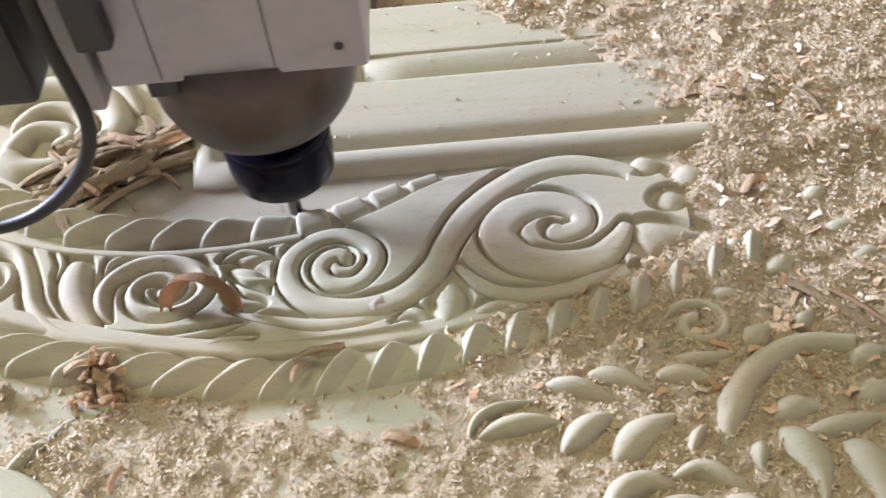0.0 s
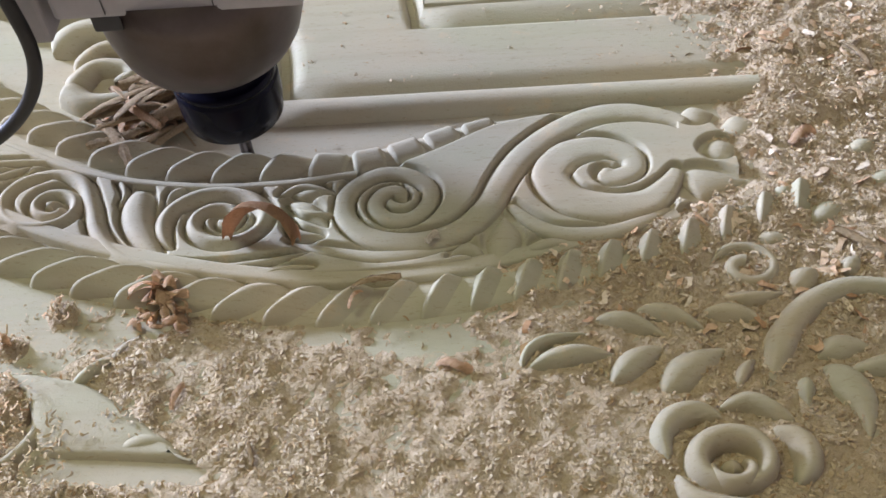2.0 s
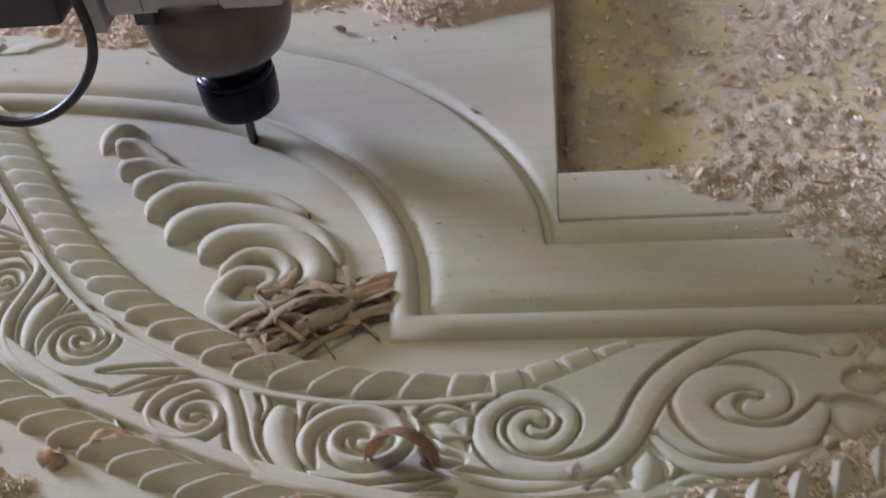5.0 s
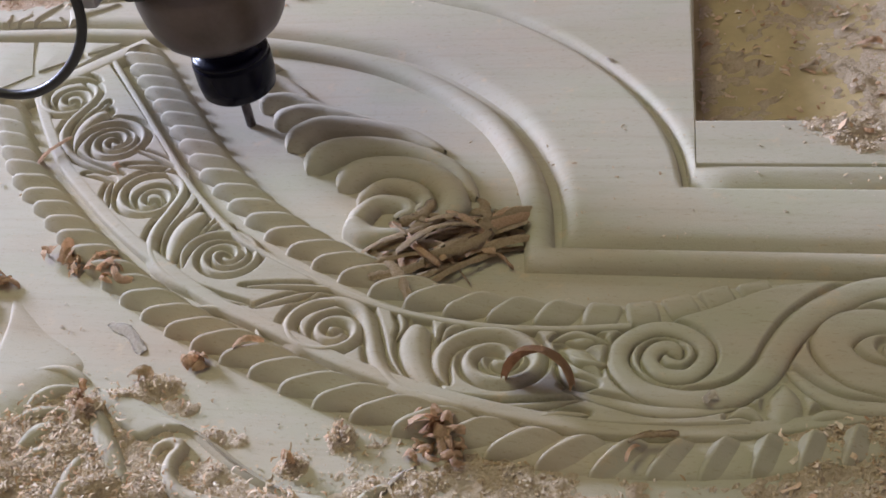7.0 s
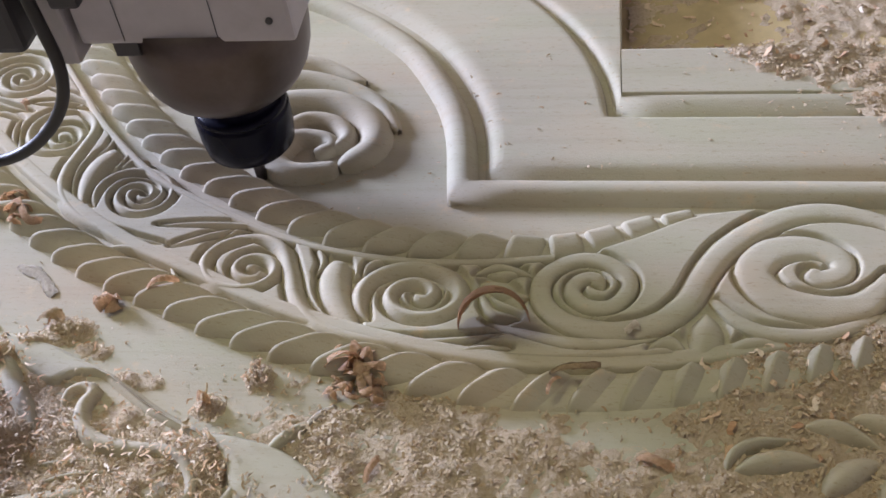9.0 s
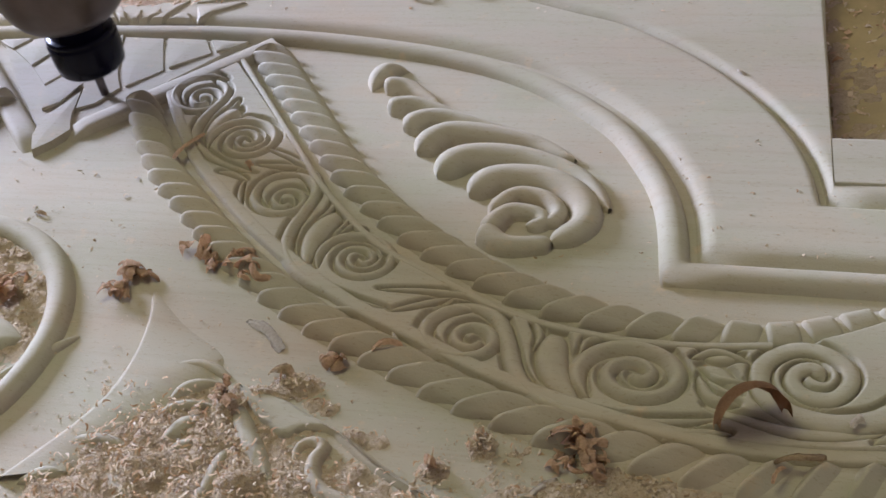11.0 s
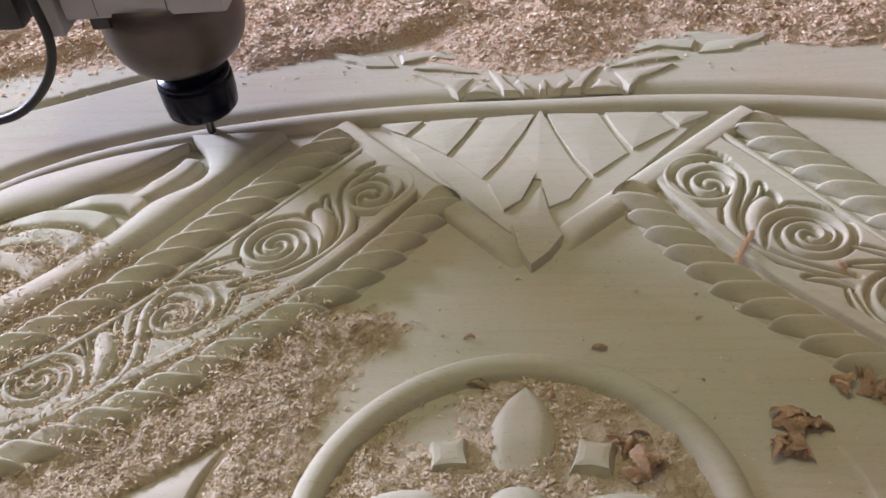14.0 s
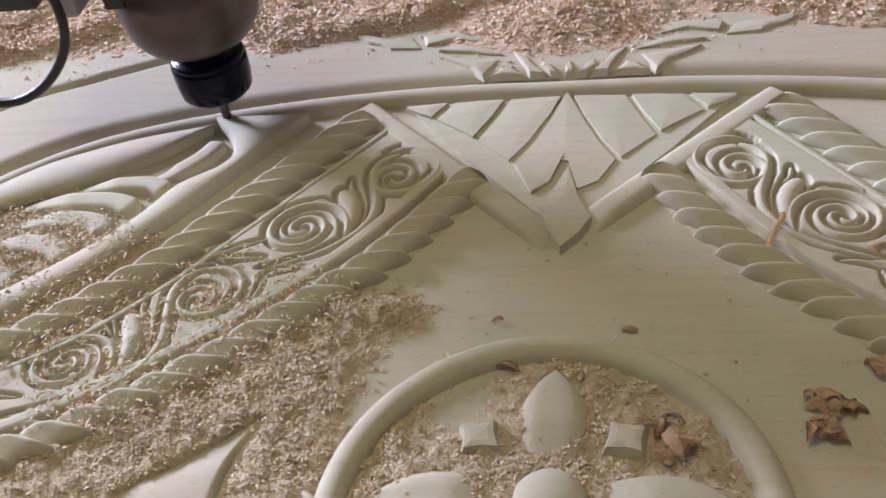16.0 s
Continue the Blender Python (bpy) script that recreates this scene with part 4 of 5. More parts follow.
part("motor_box", bm, DARK_PLASTIC, router, "dark grey motor box")
bm = bmesh.new()
box(bm, (-0.152, 0.0505, 0.14), (0.03, 0.062, 0.28), 0.002)
box(bm, (-0.03, 0.0505, 0.2805), (0.03, 0.062, 0.90), 0.002)
part("carriage_plate", bm, GREY_PAINT, router)
hose_curve = bpy.data.curves.new("cable", "CURVE")
hose_curve.dimensions, hose_curve.bevel_depth, hose_curve.bevel_resolution = "3D", 0.0033, 4
poly = hose_curve.splines.new("NURBS")
HOSE = [(-0.062, -0.050, 0.25), (-0.066, -0.053, 0.20), (-0.064, -0.055, 0.155), (-0.060, -0.056, 0.133), (-0.066, -0.056, 0.108), (-0.088, -0.056, 0.082), (-0.120, -0.056, 0.064), (-0.156, -0.056, 0.070), (-0.172, -0.054, 0.098), (-0.168, -0.050, 0.140), (-0.160, -0.046, 0.18)]
poly.points.add(len(HOSE) - 1)
for p, co in zip(poly.points, HOSE):
    p.co = (*co, 1)
poly.order_u, poly.use_endpoint_u, poly.resolution_u = 4, True, 10
hose_curve.materials.append(RUBBER)
hose_tmp = bpy.data.objects.new("cable_source", hose_curve)
hose_mesh = bpy.data.meshes.new_from_object(hose_tmp)
bpy.data.objects.remove(hose_tmp)
hose_mesh.polygons.foreach_set("use_smooth", [True] * len(hose_mesh.polygons))
cable = new("cable", hose_mesh)
cable.parent = router

# gantry beam that carries the head, above and behind it
gantry = new("gantry")
tagged(gantry, "grey steel gantry beam across the router table", "machine gantry")
bm = bmesh.new()
box(bm, (-1.40, 0.064, 0.78), (1.40, 0.14, 0.88), 0.006)
part("beam", bm, GREY_PAINT, gantry)
for lx in (-1.42, 1.34):
    bm = bmesh.new()
    box(bm, (lx, 0.05, FLOOR_Z), (lx + 0.08, 0.155, 0.86), 0.006)
    part("upright", bm, GREY_PAINT, gantry)

# ---- sawdust
LATTICE = np.random.RandomState(5).rand(256, 256)


def field(x, y, size, seed=0):
    """Smooth random field, 0 to 1."""
    u, v = x / size + 37.3 + seed * 11.7, y / size + 91.1 + seed * 5.3
    i, j = np.floor(u).astype(int), np.floor(v).astype(int)
    a, b = u - i, v - j
    a, b = a * a * (3 - 2 * a), b * b * (3 - 2 * b)
    g = lambda p, q: LATTICE[p % 256, q % 256]
    return (g(i, j) * (1 - a) + g(i + 1, j) * a) * (1 - b) + (g(i, j + 1) * (1 - a) + g(i + 1, j + 1) * a) * b


def rise(v, width):
    t_ = np.clip(v / width * 0.5 + 0.5, 0, 1)
    return t_ * t_ * (3 - 2 * t_)


LOW_X, LOW_Y = np.array(ROPE_LOW).T


def spot(x, y, cx, cy, rx, ry):
    return np.exp(-(((x - cx) / rx) ** 2 + ((y - cy) / ry) ** 2))


def depth(x, y):
    """Depth of the sawdust over the wood; below zero where the wood is bare."""
    mottled = 0.55 * field(x, y, 0.05, 1) + 0.30 * field(x, y, 0.017, 2) + 0.15 * field(x, y, 0.006, 3)
    wob = 0.03 * (field(x, y, 0.06, 4) - 0.5)
    ax = np.abs(x)
    # outer ends of the panel, buried to the tops of the leaves
    bound = np.interp(y, [-0.5, -0.22, -0.18, -0.141, -0.119, -0.083, -0.05, -0.013, 0.03, 0.06], [0.60, 0.66, 0.70, 0.735, 0.728, 0.742, 0.735, 0.712, 0.66, 0.63])
    d = rise(ax - bound + wob, 0.035) * (0.0016 + 0.0052 * mottled)
    d = np.maximum(d, 0.012 * spot(ax, y, 0.80, 0.00, 0.05, 0.05) * (0.5 + mottled))
    d = np.maximum(d, rise(ax - 0.762 + 1.2 * wob, 0.03) * rise(y + 0.112, 0.02) * rise(0.06 - y, 0.03) * (0.0075 + 0.0065 * mottled + 0.003 * (y < -0.066)))
    # below the lower rope
    low = np.interp(ax, LOW_X, LOW_Y)
    below = rise(low - 0.013 - y + 0.25 * wob, 0.010) * rise(ax - 0.40 + wob, 0.05)
    bare = np.clip(1.15 * spot(ax, y, 0.575, -0.2445, 0.028, 0.008) + 1.0 * spot(ax, y, 0.520, -0.2385, 0.014, 0.005) + 1.1 * spot(ax, y, 0.425, -0.228, 0.025, 0.008), 0, 1.3)
    d = np.maximum(d, below * (0.0017 + 0.0032 * mottled) * (1 - bare))
    d = np.maximum(d, rise(0.018 - np.abs(y - low), 0.006) * rise(ax - 0.61 + wob, 0.08) * (0.0034 + 0.0046 * mottled))
    # among the acanthus
    leafy = rise(-0.195 - 0.35 * (ax - 0.2) - y + wob, 0.03) * rise(ax - 0.155, 0.04) * rise(0.48 - ax, 0.05)
    d = np.maximum(d, leafy * (0.0098 * mottled - 0.0018))
    for cx, cy, rx, ry, hi in ((0.2795, -0.1905, 0.013, 0.009, 0.0075), (0.297, -0.203, 0.012, 0.006, 0.005), (0.2454, -0.2114, 0.010, 0.011, 0.0085), (0.261, -0.199, 0.012, 0.006, 0.006), (0.3687, -0.2374, 0.008, 0.006, 0.0065), (0.2694, -0.2615, 0.015, 0.014, 0.012),
                               (0.391, -0.218, 0.007, 0.009, 0.005), (0.4607, -0.2663, 0.005, 0.012, 0.008), (0.4665, -0.278, 0.005, 0.010, 0.007), (0.3295, -0.2226, 0.018, 0.007, 0.004), (0.308, -0.256, 0.016, 0.010, 0.0055), (0.376, -0.264, 0.010, 0.012, 0.006)):
        d = np.maximum(d, hi * spot(x, y, cx, cy, rx, ry) * (0.25 + 1.3 * mottled))
    # inside the ring and on the side that the cutter has just passed
    r = np.hypot(x, y + 0.185)
    d = np.maximum(d, rise(0.102 - r, 0.010) * (0.0062 * mottled + 0.0010) * (1 - 0.9 * spot(x, y, -0.05, -0.115, 0.022, 0.02)))
    d = np.maximum(d, 0.010 * spot(x, y, 0.066, -0.125, 0.024, 0.02) * mottled)
    edge = np.interp(y, [-0.3, -0.165, -0.106, -0.06, -0.03, 0.0, 0.04], [-0.10, -0.125, -0.118, -0.088, -0.094, -0.175, -0.30])
    left = rise(edge - x + 0.6 * wob, 0.025) * rise(0.06 - y, 0.06) * (r > 0.119)
    d = np.maximum(d, left * (0.0092 * mottled - 0.0006))
    d = np.maximum(d, 0.009 * spot(x, y, -0.11, -0.046, 0.035, 0.016) * (0.4 + mottled))
    # heaps behind the arch
    back = rise(y - 0.262 - 0.02 * np.sin(ax * 22) + wob, 0.02) * (ax < SLAB_X)
    d = np.maximum(d, back * (0.0055 + 0.012 * mottled))
    d = np.maximum(d, 0.016 * spot(x, y, -0.005, 0.262, 0.075, 0.040) * (0.45 + 0.6 * mottled))
    d = np.maximum(d, (0.010 * spot(x, y, -0.42, 0.31, 0.10, 0.06) + 0.004 * spot(x, y, 0.30, 0.285, 0.08, 0.02)) * (0.4 + mottled))
    # the wide flat acanthus leaf lies bare
    d = np.where((ax > 0.388) & (ax < 0.472) & (y > -0.312) & (y < np.interp(ax, [0.39, 0.4125, 0.4419, 0.469], [-0.256, -0.2625, -0.283, -0.3045])), -0.003 + 0.004 * np.maximum(field(x, y, 0.012, 6) - 0.45, 0), d)
    # so does the leaf beside the ring on the side not yet swept
    blade_in = np.interp(y, [-0.275, -0.229, -0.197, -0.157, -0.124], [0.131, 0.160, 0.170, 0.168, 0.1555])
    blade_out = np.interp(y, [-0.262, -0.215, -0.178, -0.150, -0.124], [0.180, 0.212, 0.231, 0.192, 0.159])
    d = np.where((x < 0) & (y < -0.126) & (ax > blade_in - 0.002) & (ax < blade_out - 0.002), -0.003, d)
    # thin on the open bed
    bed_part = (ax > SLAB_X + 0.004) & (y > SLAB_Y + 0.004)
    d = np.where(bed_part, 0.0055 * mottled - 0.0006 + 0.006 * spot(ax, y, 0.68, 0.06, 0.1, 0.02), d)
    d = d - 0.0019 + 0.0014 * (field(x, y, 0.0035, 7) - 0.5)
    grain = np.where(d > 0, np.where(y > 0.17, 0.0014, 0.0034) * (field(x, y, 0.0075, 8) - 0.45), 0)
    return np.where(d > 0, np.maximum(d + grain, 0.0003), d)


def support(x, y):
    ax = np.abs(x)
    z = np.zeros_like(x)
    arch = np.interp(ax, [0, 0.1, 0.2, 0.3, 0.37, 0.436, 0.468, 0.492], [0.183, 0.182, 0.171, 0.150, 0.119, 0.067, 0.017, -0.0735])
    z = np.where((y > arch + 0.006) & (ax < SLAB_X), 0.0062, z)
    z = np.where((y > -0.066) & (y < SLAB_Y) & (ax > 0.5), 0.0058, z)
    return np.where((ax > SLAB_X + 0.002) & (y > SLAB_Y + 0.002), BED_Z, z)


def dust_sheet(x0, x1, y0, y1, step):
    nx, ny = int((x1 - x0) / step) + 1, int((y1 - y0) / step) + 1
    gx, gy = np.meshgrid(np.linspace(x0, x1, nx), np.linspace(y0, y1, ny), indexing="ij")
    gx = gx + (np.random.rand(nx, ny) - 0.5) * step * 0.6
    gy = gy + (np.random.rand(nx, ny) - 0.5) * step * 0.6
    d = depth(gx, gy)
    z = support(gx, gy) + np.maximum(d, -0.002) + np.where(d > 0, (np.random.rand(nx, ny) - 0.5) * 0.0017, 0)
    keep = d > -0.0003
    idx = np.arange(nx * ny).reshape(nx, ny)
    ok = keep[:-1, :-1] | keep[1:, :-1] | keep[:-1, 1:] | keep[1:, 1:]
    zs = np.stack([z[:-1, :-1], z[1:, :-1], z[1:, 1:], z[:-1, 1:]])
    ok &= (zs.max(0) - zs.min(0)) < 0.009
    quads = np.stack([idx[:-1, :-1], idx[1:, :-1], idx[1:, 1:], idx[:-1, 1:]], -1)[ok]
    used, inv = np.unique(quads, return_inverse=True)
    verts = np.stack([gx.ravel(), gy.ravel(), z.ravel()], 1)[used]
    return verts, inv.reshape(-1, 4)


def fast_mesh(name, verts, quads, mat, smooth):
    me = bpy.data.meshes.new(name)
    me.vertices.add(len(verts))
    me.vertices.foreach_set("co", np.ascontiguousarray(verts, dtype=np.float32).ravel())
    me.loops.add(quads.size)
    me.loops.foreach_set("vertex_index", np.ascontiguousarray(quads, dtype=np.int32).ravel())
    me.polygons.add(len(quads))
    me.polygons.foreach_set("loop_start", np.arange(0, quads.size, 4, dtype=np.int32))
    me.polygons.foreach_set("use_smooth", np.full(len(quads), smooth))
    me.update(calc_edges=True)
    me.validate()
    me.materials.append(mat)
    return new(name, me)


sheet = fast_mesh("sawdust", *dust_sheet(-0.62, 1.0, -0.44, 0.045, 0.0026), DUST, True)
bed_sheet = fast_mesh("sawdust", *dust_sheet(SLAB_X + 0.006, 1.0, SLAB_Y + 0.006, 0.56, 0.0030), DUST, True)
tagged(bed_sheet, "thin layer of yellow sawdust on the router bed", "sawdust", kind="stuff")
back_sheet = fast_mesh("sawdust", *dust_sheet(-SLAB_X, SLAB_X, 0.18, 0.56, 0.0028), PINK_DUST, True)
tagged(back_sheet, "heaped pinkish sawdust behind the carved arch", "sawdust", kind="stuff")
tagged(sheet, "layer of fine yellow sawdust over the carved panel", "sawdust", kind="stuff")


def chips(name, count, area_box, size, mat, label, keep, seed, lift=0.0, broad=0.0011):
    """Small curled flakes strewn where the sawdust lies."""
    rng = np.random.RandomState(seed)
    x0, x1, y0, y1 = area_box
    x, y = rng.uniform(x0, x1, count), rng.uniform(y0, y1, count)
    d = depth(x, y)
    pick = rng.rand(count) < keep(x, y, d)
    x, y, d = x[pick], y[pick], d[pick]
    n = len(x)
    long_ = size[0] + (size[1] - size[0]) * rng.rand(n) ** 2.0
    wide = np.minimum(long_ * (0.16 + 0.26 * rng.rand(n)), broad)
    turn, pitch, roll = rng.rand(n) * 2 * math.pi, rng.randn(n) * 0.22, rng.randn(n) * 0.42
    bend = 0.6 + 2.9 * rng.rand(n) ** 1.3
    sway = rng.randn(n) * 0.9
    z = support(x, y) + np.maximum(d, 0) + lift + 0.0003 + 0.0012 * rng.rand(n) ** 2
    verts = np.empty((n, 10, 3))
    for k, a in enumerate((-1.0, -0.5, 0.0, 0.5, 1.0)):
        ang = a * bend / 2
        lx = long_ / bend * np.sin(ang)
        lz = long_ / bend * (np.cos(ang) - np.cos(bend / 2)) * 0.55
        ly = long_ * 0.25 * sway * (a * a - 0.4)
        for j, s_ in enumerate((-1, 1)):
            wy = wide * 0.5 * s_ * (0.75 if abs(a) == 1 else 1.0) * (0.35 + 1.2 * rng.rand(n))
            yy = ly + wy * np.cos(roll) - lz * np.sin(roll) * 0.5
            zz = lz * np.cos(roll) + wy * np.sin(roll)
            xx = lx * np.cos(pitch) - zz * np.sin(pitch) * 0.3
            zz = zz * np.cos(pitch) + lx * np.sin(pitch)
            verts[:, k * 2 + j, 0] = x + xx * np.cos(turn) - yy * np.sin(turn)
            verts[:, k * 2 + j, 1] = y + xx * np.sin(turn) + yy * np.cos(turn)
            verts[:, k * 2 + j, 2] = z + zz
    base = (np.arange(n) * 10)[:, None, None]
    quads = (base + np.array([[0, 2, 3, 1], [2, 4, 5, 3], [4, 6, 7, 5], [6, 8, 9, 7]])).reshape(-1, 4)
    ob = fast_mesh(name, verts.reshape(-1, 3), quads, mat, False)
    tagged(ob, label, "wood chips", kind="stuff")
    return ob


thick = lambda k: (lambda x, y, d: np.clip(d / k, 0, 1) * 0.9 + 0.05 * (d > -0.0016))
chips("wood_chips", 150000, (0.37, 0.92, -0.40, 0.05), (0.0010, 0.0044), CHIP, "yellow wood chips strewn over the carved leaves", thick(0.003), 11, 0, 0.0014)
chips("wood_chips", 56000, (0.10, 0.45, -0.34, -0.12), (0.0008, 0.0034), CHIP, "yellow wood chips strewn among the acanthus leaves", thick(0.003), 12, 0, 0.0017)
chips("wood_chips", 115000, (-0.46, 0.12, -0.30, 0.08), (0.0010, 0.0046), CHIP, "yellow wood chips lying in and beside the medallion", thick(0.0026), 13, 0, 0.0018)
chips("wood_chips", 75000, (-0.60, 0.50, 0.20, 0.46), (0.0018, 0.0070), PINK_CHIP, "pinkish wood chips heaped behind the arch", thick(0.005), 14, 0, 0.0022)
chips("wood_chips", 5500, (0.575, 0.95, 0.05, 0.45), (0.0015, 0.0080), CHIP, "brown wood chips scattered on the router bed", thick(0.006), 15)
chips("wood_flakes", 3400, (0.575, 0.95, 0.05, 0.45), (0.003, 0.011), PINK_CHIP, "brown wood flakes scattered on the router bed", lambda x, y, d: 0.16 + 0.25 * (field(x, y, 0.06, 12) > 0.55), 21, 0.0004, 0.0042)
chips("wood_flakes", 2600, (0.60, 0.90, -0.26, 0.05), (0.004, 0.012), PINK_CHIP, "brown wood flakes lying in the deep sawdust", lambda x, y, d: 0.28 * (d > 0.0008), 22, 0.0006, 0.0034)
chips("wood_chips", 5200, (-0.42, -0.12, -0.14, 0.05), (0.0014, 0.0065), CHIP, "wood chips caught on the scrolls and rope", lambda x, y, d: np.clip(d / 0.002, 0, 1), 23, 0.0055)
chips("wood_chips", 2600, (0.13, 0.42, -0.30, -0.19), (0.0016, 0.0075), PINK_CHIP, "wood chips caught on the acanthus leaves", lambda x, y, d: np.clip(d / 0.002, 0, 1), 24, 0.0050)
chips("wood_chips", 2200, (0.36, 0.49, -0.34, -0.245), (0.0012, 0.0060), CHIP, "wood chips lying on the flat acanthus leaf", lambda x, y, d: np.clip((field(x, y, 0.02, 14) - 0.62) * 5, 0, 1), 25, 0.0046)
chips("wood_crumbs", 16000, (-0.45, 0.75, -0.33, 0.24), (0.0005, 0.0020), CHIP, "loose crumbs of wood scattered over the panel", lambda x, y, d: (0.10 + 0.4 * (field(x, y, 0.05, 9) > 0.6)) * (support(x, y) < 0.004), 16)


def ribbon(bm, rng, length, wide, curl_, twist, place):
    """One curled ribbon with a torn edge, added to bm."""
    n, m = 14, 4
    rows, made = [], []
    phase = rng.uniform(0, 6)
    for i in range(n):
        a = i / (n - 1) - 0.5
        ang = a * curl_
        rad = length / (curl_ if abs(curl_) > 0.05 else 0.05)
        lx, lz = rad * math.sin(ang), rad * (math.cos(ang) - math.cos(curl_ / 2))
        half = wide * (0.5 - 0.16 * abs(2 * a) ** 4) * rng.uniform(0.72, 1.1)
        tw = twist * a * 2
        row = []
        for j in range(m):
            v = (j / (m - 1) - 0.5) * 2 * half
            cup = wide * 0.14 * (1 - (2 * j / (m - 1) - 1) ** 2)
            row.append(bm.verts.new((lx, v * math.cos(tw) + wide * 0.25 * math.sin(5 * a + phase), lz + v * math.sin(tw) + cup)))
        rows.append(row)
        made += row
    faces = [bm.faces.new((p[j], p[j + 1], q[j + 1], q[j])) for p, q in zip(rows, rows[1:]) for j in range(m - 1)]
    new_geo = bmesh.ops.solidify(bm, geom=faces, thickness=0.0003)["geom"]
    made += [g for g in new_geo if isinstance(g, bmesh.types.BMVert)]
    bmesh.ops.transform(bm, matrix=place, verts=list(set(made)))


def shaving(name, x, y, length, wide, curl_, turn, tip=0.0, twist=0.0, mat=PINK_CHIP, parent=None, z=None, label="", seed=0, pieces=1):
    """A curled wood shaving, or a crumpled knot of several ribbons."""
    rng = random.Random(seed * 7 + 1)
    ground = float(support(np.array([x]), np.array([y]))[0]) + max(0.0, float(depth(np.array([x]), np.array([y]))[0]))
    ground = ground - 0.0003 if z is None else z
    if pieces > 1:
        ob = new(name)
        ob.matrix_basis = pose(x, y, ground)
    for k in range(pieces):
        bm = bmesh.new()
        if pieces == 1:
            ribbon(bm, rng, length, wide, curl_, twist, pose(0, 0, 0, tip, 0, turn))
        else:
            ribbon(bm, rng, length * rng.uniform(0.35, 1.05), wide * rng.uniform(0.25, 0.85), rng.uniform(0.8, 3.6), rng.uniform(-1.2, 1.2), pose(0, 0, 0, rng.uniform(-60, 60), rng.uniform(-30, 30), rng.uniform(0, 360)))
        low_z = min(v.co.z for v in bm.verts)
        piece = part(name if pieces == 1 else "ribbon", bm, mat, parent if pieces == 1 else ob, "", True)
        if pieces == 1:
            ob = piece
            ob.matrix_basis = pose(x, y, ground - low_z)
        else:
            piece.matrix_basis = pose(rng.gauss(0, length * 0.24), rng.gauss(0, length * 0.24), rng.uniform(0, 0.002) - low_z)
    if label:
        tagged(ob, label, "wood shaving")
    return ob


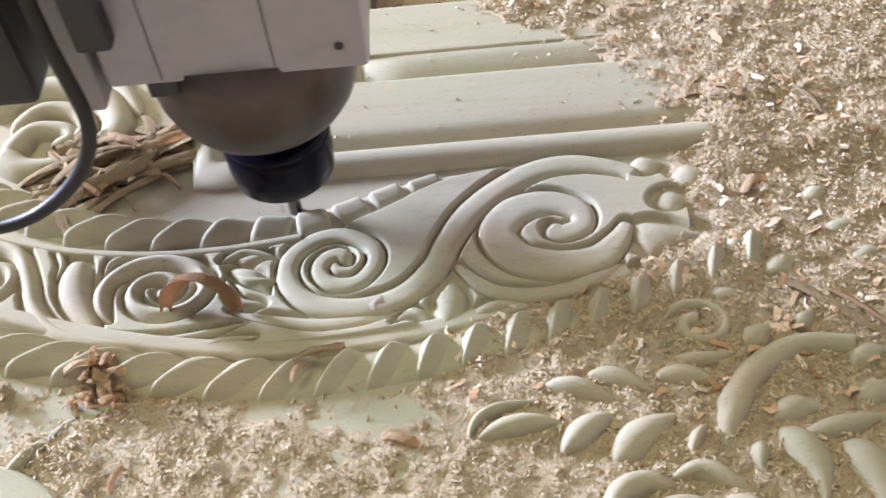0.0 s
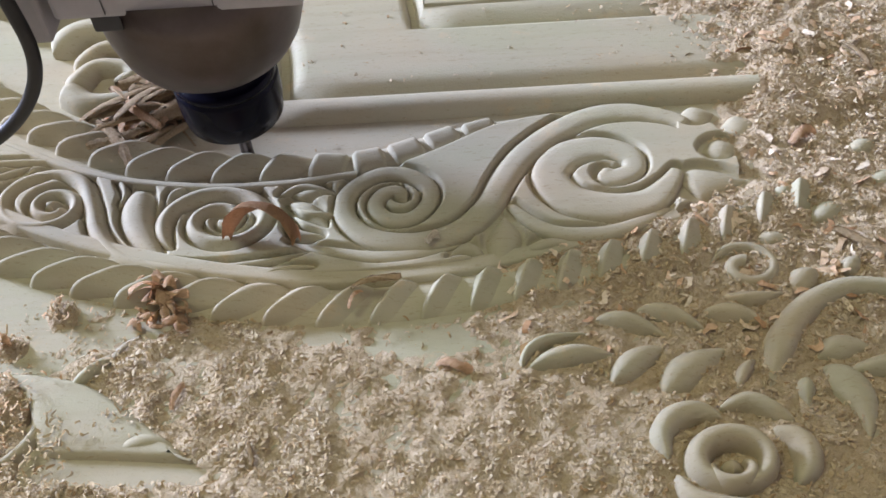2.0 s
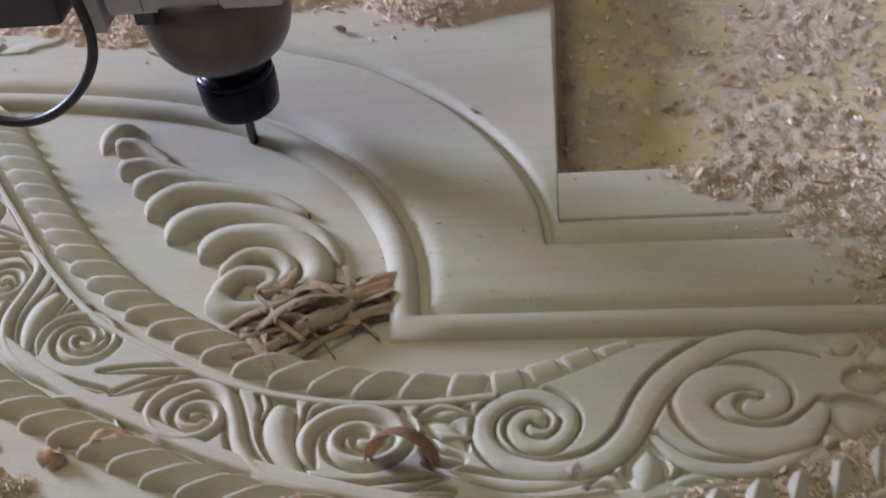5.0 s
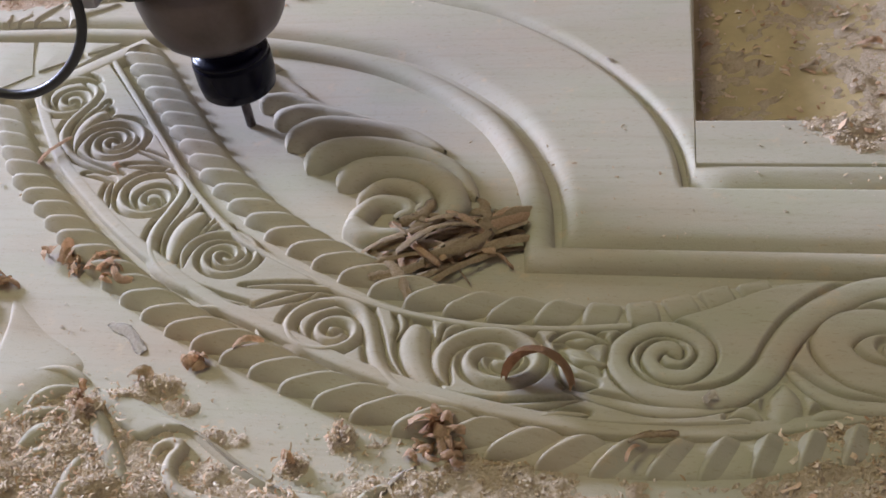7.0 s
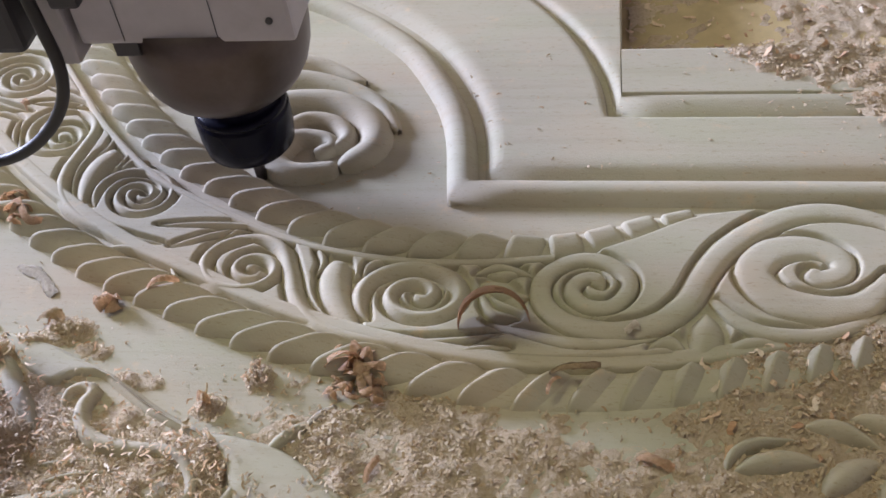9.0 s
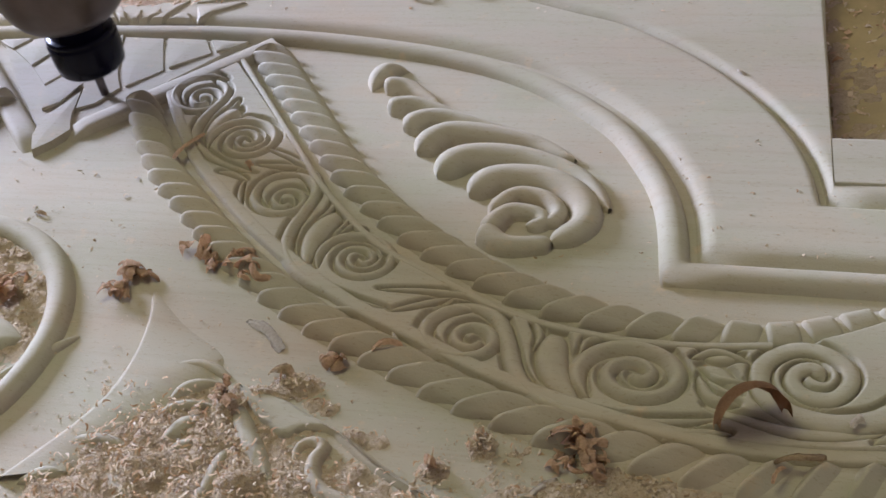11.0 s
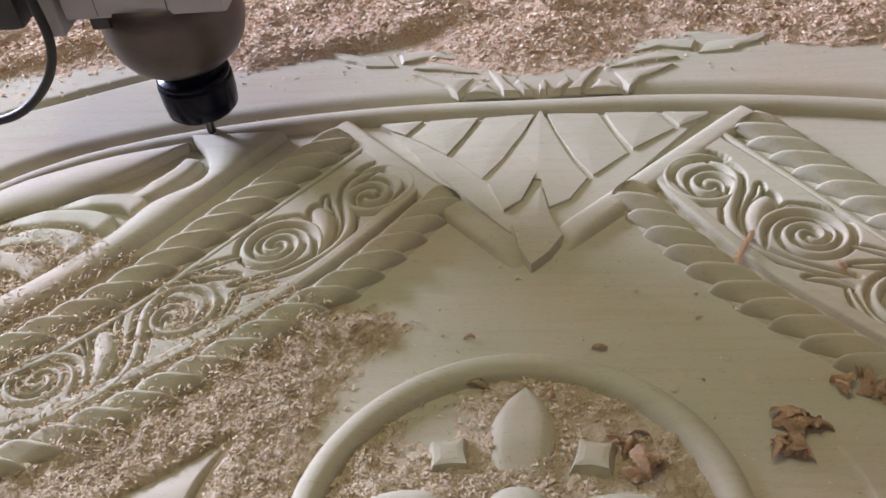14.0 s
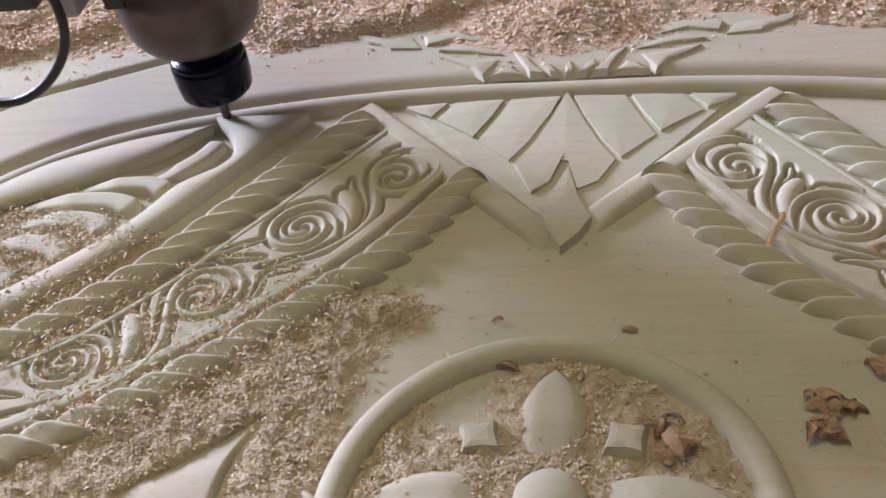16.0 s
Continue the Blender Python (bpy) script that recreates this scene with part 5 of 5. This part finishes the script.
LOOSE = "curled pinkish wood shaving lying on the carved panel"
CRUMPLED = "crumpled brown wood shaving lying on the rope border"
for k, (x, y, length, wide, c_, turn, tip, lab) in enumerate([
        (0.438, -0.212, 0.030, 0.012, 3.4, 40, 25, CRUMPLED), (0.446, -0.219, 0.024, 0.009, 2.6, -30, -20, CRUMPLED), (0.452, -0.226, 0.020, 0.008, 3.8, 85, 30, CRUMPLED), (0.433, -0.222, 0.018, 0.006, 2.0, 120, 15, CRUMPLED),
        (0.548, -0.2135, 0.034, 0.007, 0.9, 18, 20, LOOSE), (0.538, -0.223, 0.018, 0.004, 1.4, 60, 0, LOOSE),
        (0.575, -0.1855, 0.008, 0.011, 0.7, 10, 0, "small white wood chip lying on the scroll band"), (0.585, -0.2585, 0.024, 0.009, 1.0, -6, 15, LOOSE), (0.494, -0.300, 0.020, 0.005, 0.9, 95, 10, LOOSE), (0.456, -0.268, 0.022, 0.006, 1.2, 80, 20, LOOSE),
        (0.247, -0.154, 0.036, 0.015, 0.12, -35, 5, "flat white wood splinter lying on the bare panel"), (0.2963, -0.1699, 0.020, 0.012, 1.6, -10, 20, CRUMPLED), (0.4245, -0.2415, 0.024, 0.006, 0.5, 48, 0, "flat white wood splinter lying on the bare panel"), (0.3687, -0.2374, 0.012, 0.010, 2.0, 20, 30, LOOSE),
        (0.177, -0.087, 0.032, 0.012, 2.6, 25, 25, CRUMPLED), (0.190, -0.096, 0.024, 0.010, 3.2, 70, -20, CRUMPLED), (0.206, -0.094, 0.016, 0.007, 2.4, -35, 20, CRUMPLED), (0.243, -0.209, 0.018, 0.010, 2.4, 10, 20, CRUMPLED), (0.269, -0.186, 0.026, 0.012, 2.0, -15, 15, LOOSE),
        (0.127, 0.012, 0.034, 0.009, 0.5, 72, 10, "flat pale wood splinter lying across the scrolls"), (0.136, 0.036, 0.022, 0.007, 1.2, 55, 20, LOOSE), (0.180, -0.002, 0.022, 0.009, 1.9, -30, 25, LOOSE), (0.142, -0.118, 0.030, 0.014, 2.6, 75, 20, CRUMPLED), (0.136, -0.130, 0.022, 0.010, 3.1, 20, -25, CRUMPLED),
        (-0.026, -0.089, 0.022, 0.007, 1.0, -15, 15, LOOSE), (0.015, -0.097, 0.012, 0.006, 2.6, 30, 20, LOOSE), (0.081, 0.169, 0.026, 0.010, 1.3, 10, 15, LOOSE), (-0.034, -0.052, 0.011, 0.004, 1.6, 0, 10, LOOSE), (0.041, -0.061, 0.014, 0.006, 1.4, 10, 10, LOOSE), (0.060, -0.140, 0.036, 0.014, 1.8, -20, 30, CRUMPLED),
        (0.391, -0.2165, 0.020, 0.006, 1.2, -75, 25, LOOSE), (0.326, -0.164, 0.026, 0.008, 1.2, 20, 30, LOOSE), (0.219, -0.108, 0.030, 0.010, 2.4, 15, 25, CRUMPLED), (0.662, -0.0235, 0.008, 0.005, 0.6, 30, 0, "small white wood chip lying on the moulding"), (0.695, -0.0525, 0.011, 0.003, 0.4, -12, 0, "small dark wood splinter lying on the moulding"),
        (0.512, 0.119, 0.010, 0.006, 1.8, -60, 30, "small white wood chip caught in the arch groove"), (0.794, -0.207, 0.062, 0.011, 0.25, -40, 28, "long split of wood lying in the sawdust"), (0.808, -0.214, 0.052, 0.006, 0.3, -52, 10, "long split of wood lying in the sawdust"), (0.812, -0.072, 0.036, 0.006, 0.5, -66, 20, LOOSE), (0.772, -0.125, 0.024, 0.012, 1.1, 20, 20, LOOSE),
        (0.757, -0.09, 0.02, 0.008, 1.5, 75, 15, LOOSE), (0.70, 0.19, 0.028, 0.010, 1.2, 5, 15, LOOSE), (0.655, 0.16, 0.024, 0.009, 1.6, 20, 20, LOOSE), (0.74, 0.23, 0.022, 0.008, 2.2, 0, 20, LOOSE), (0.86, 0.17, 0.03, 0.011, 1.4, -30, 20, LOOSE), (0.25, 0.222, 0.026, 0.009, 1.8, 5, 20, LOOSE), (0.40, 0.235, 0.022, 0.01, 2.0, -20, 25, LOOSE), (0.30, 0.225, 0.018, 0.008, 2.4, 30, 20, LOOSE), (-0.215, 0.169, 0.012, 0.004, 1.4, 70, 20, LOOSE)]):
    knot = lab is CRUMPLED
    on_rope = abs(y - float(np.interp(x, LOW_X, LOW_Y))) < 0.016
    if knot and not on_rope:
        lab = "crumpled brown wood shaving lying on the carved panel"
    flat_ = "splinter" in lab or "split" in lab or "small" in lab
    shaving("wood_shaving", x, y, length * (0.68 if knot else 1.0 if flat_ else 0.8), wide * (1.0 if knot else 0.55 if flat_ else 0.6), c_ * (1 if flat_ else 1.5), turn, 0.0 if flat_ else tip * 0.6, 0.15 if flat_ else 0.6, WHITE_CHIP if "white" in lab else PINK_CHIP if k % 2 or knot else CHIP, None, 0.0075 if "scroll" in lab else 0.0045 if knot and on_rope else 0.0085 if on_rope else None, lab, k, 9 if knot else 1)

hoop = shaving("wood_shaving", 0.0, 0.0, 0.056, 0.026, 3.1, -6, -50, 0.1, BROWN_CHIP, None, 0.004, "large hooped brown wood shaving standing on the scrolls", 90)
HOOP_Z = hoop.matrix_basis.translation.z

pile = new("shaving_pile")
tagged(pile, "heap of ochre wood splinters beside the shell ornament", "wood shavings")
rng = random.Random(3)
for k in range(96):
    px, py = rng.uniform(-0.030, 0.042), rng.gauss(0.002, 0.010)
    py += 0.30 * px
    shaving("splinter", px, py, rng.uniform(0.014, 0.056), rng.uniform(0.0020, 0.0110), rng.uniform(0.1, 1.1), rng.choice((25, 30, 38, 20, 30, 120, -40)) + rng.uniform(-12, 12), rng.uniform(-35, 35), rng.uniform(-0.4, 0.4), CHIP if k % 4 else PINK_CHIP, pile, 0.0005 + 0.013 * rng.random() * (1 - abs(px) / 0.05), "", 200 + k)

# ---- what moves
HEAD = [
    (0.0, 0.531, -0.114), (0.2, 0.494, -0.111), (0.5, 0.449, -0.109), (0.7, 0.443, -0.112), (1.0, 0.449, -0.093),
    (1.2, 0.500, -0.092), (1.5, 0.513, -0.111), (1.7, 0.514, -0.108), (2.0, 0.473, -0.114), (2.2, 0.499, -0.114),
    (2.5, 0.544, -0.106), (2.7, 0.566, -0.096), (3.0, 0.536, -0.096), (3.2, 0.502, -0.095), (3.5, 0.462, -0.091),
    (3.7, 0.469, -0.054), (4.0, 0.458, -0.014), (4.2, 0.448, 0.004), (4.5, 0.416, 0.055), (4.7, 0.391, 0.083),
    (5.0, 0.354, 0.103), (5.2, 0.325, 0.121), (7.3, 0.261, 0.017), (7.5, 0.285, -0.008), (7.7, 0.312, -0.026),
    (8.0, 0.342, -0.056), (8.2, 0.366, -0.074), (10.3, 0.212, 0.005), (10.5, 0.158, 0.028), (10.7, 0.097, 0.031),
    (11.0, 0.025, 0.078), (11.2, -0.042, 0.108), (11.5, -0.111, 0.135), (11.7, -0.127, 0.153), (12.0, -0.172, 0.154),
    (12.2, -0.196, 0.165), (12.5, -0.214, 0.151), (12.7, -0.196, 0.143), (13.0, -0.187, 0.158), (13.2, -0.177, 0.151),
    (13.5, -0.182, 0.150), (13.7, -0.210, 0.147), (14.0, -0.244, 0.151), (14.5, -0.192, 0.156), (15.0, -0.182, 0.140),
    (15.3, -0.244, 0.145), (15.5, -0.267, 0.140), (15.7, -0.270, 0.141), (16.0, -0.250, 0.147),
]


# how deep the cutter plunges into the wood
PLUNGE = [(0.0, 0.0), (7.5, 0.0), (8.0, -0.006), (8.2, -0.006), (10.3, -0.001), (12.0, -0.001), (12.5, -0.004), (13.0, 0.0), (13.5, -0.007), (14.0, -0.003), (14.5, 0.0), (15.0, -0.003), (15.5, -0.004), (16.0, 0.0)]


def motions():
    dip = lambda t_: float(np.interp(t_, [p[0] for p in PLUNGE], [p[1] for p in PLUNGE]))
    walk(router, [(t_, pose(x, y, dip(t_))) for t_, x, y in HEAD])
    walk(gantry, [(t_, pose(0, y, 0.0)) for t_, x, y in HEAD])
    # the cutter sweeps the heap away while it passes
    walk(pile, [(0.0, pose(0.417, -0.077, 0)), (8.3, pose(0.417, -0.077, 0)), (8.7, pose(0.34, -0.12, 0.05, 0, 0, 25)), (9.2, pose(0.16, -0.42, 0.06, 0, 0, 60)), (9.6, pose(0.02, -0.62, 0.001, 0, 0, 80)), (16.0, pose(0.02, -0.62, 0.001, 0, 0, 80))])
    walk(hoop, [(0.0, pose(0.489, -0.189, HOOP_Z)), (8.4, pose(0.489, -0.189, HOOP_Z)), (9.6, pose(0.5265, -0.197, HOOP_Z, 0, 0, 28)), (16.0, pose(0.5265, -0.197, HOOP_Z, 0, 0, 28))])


motions()
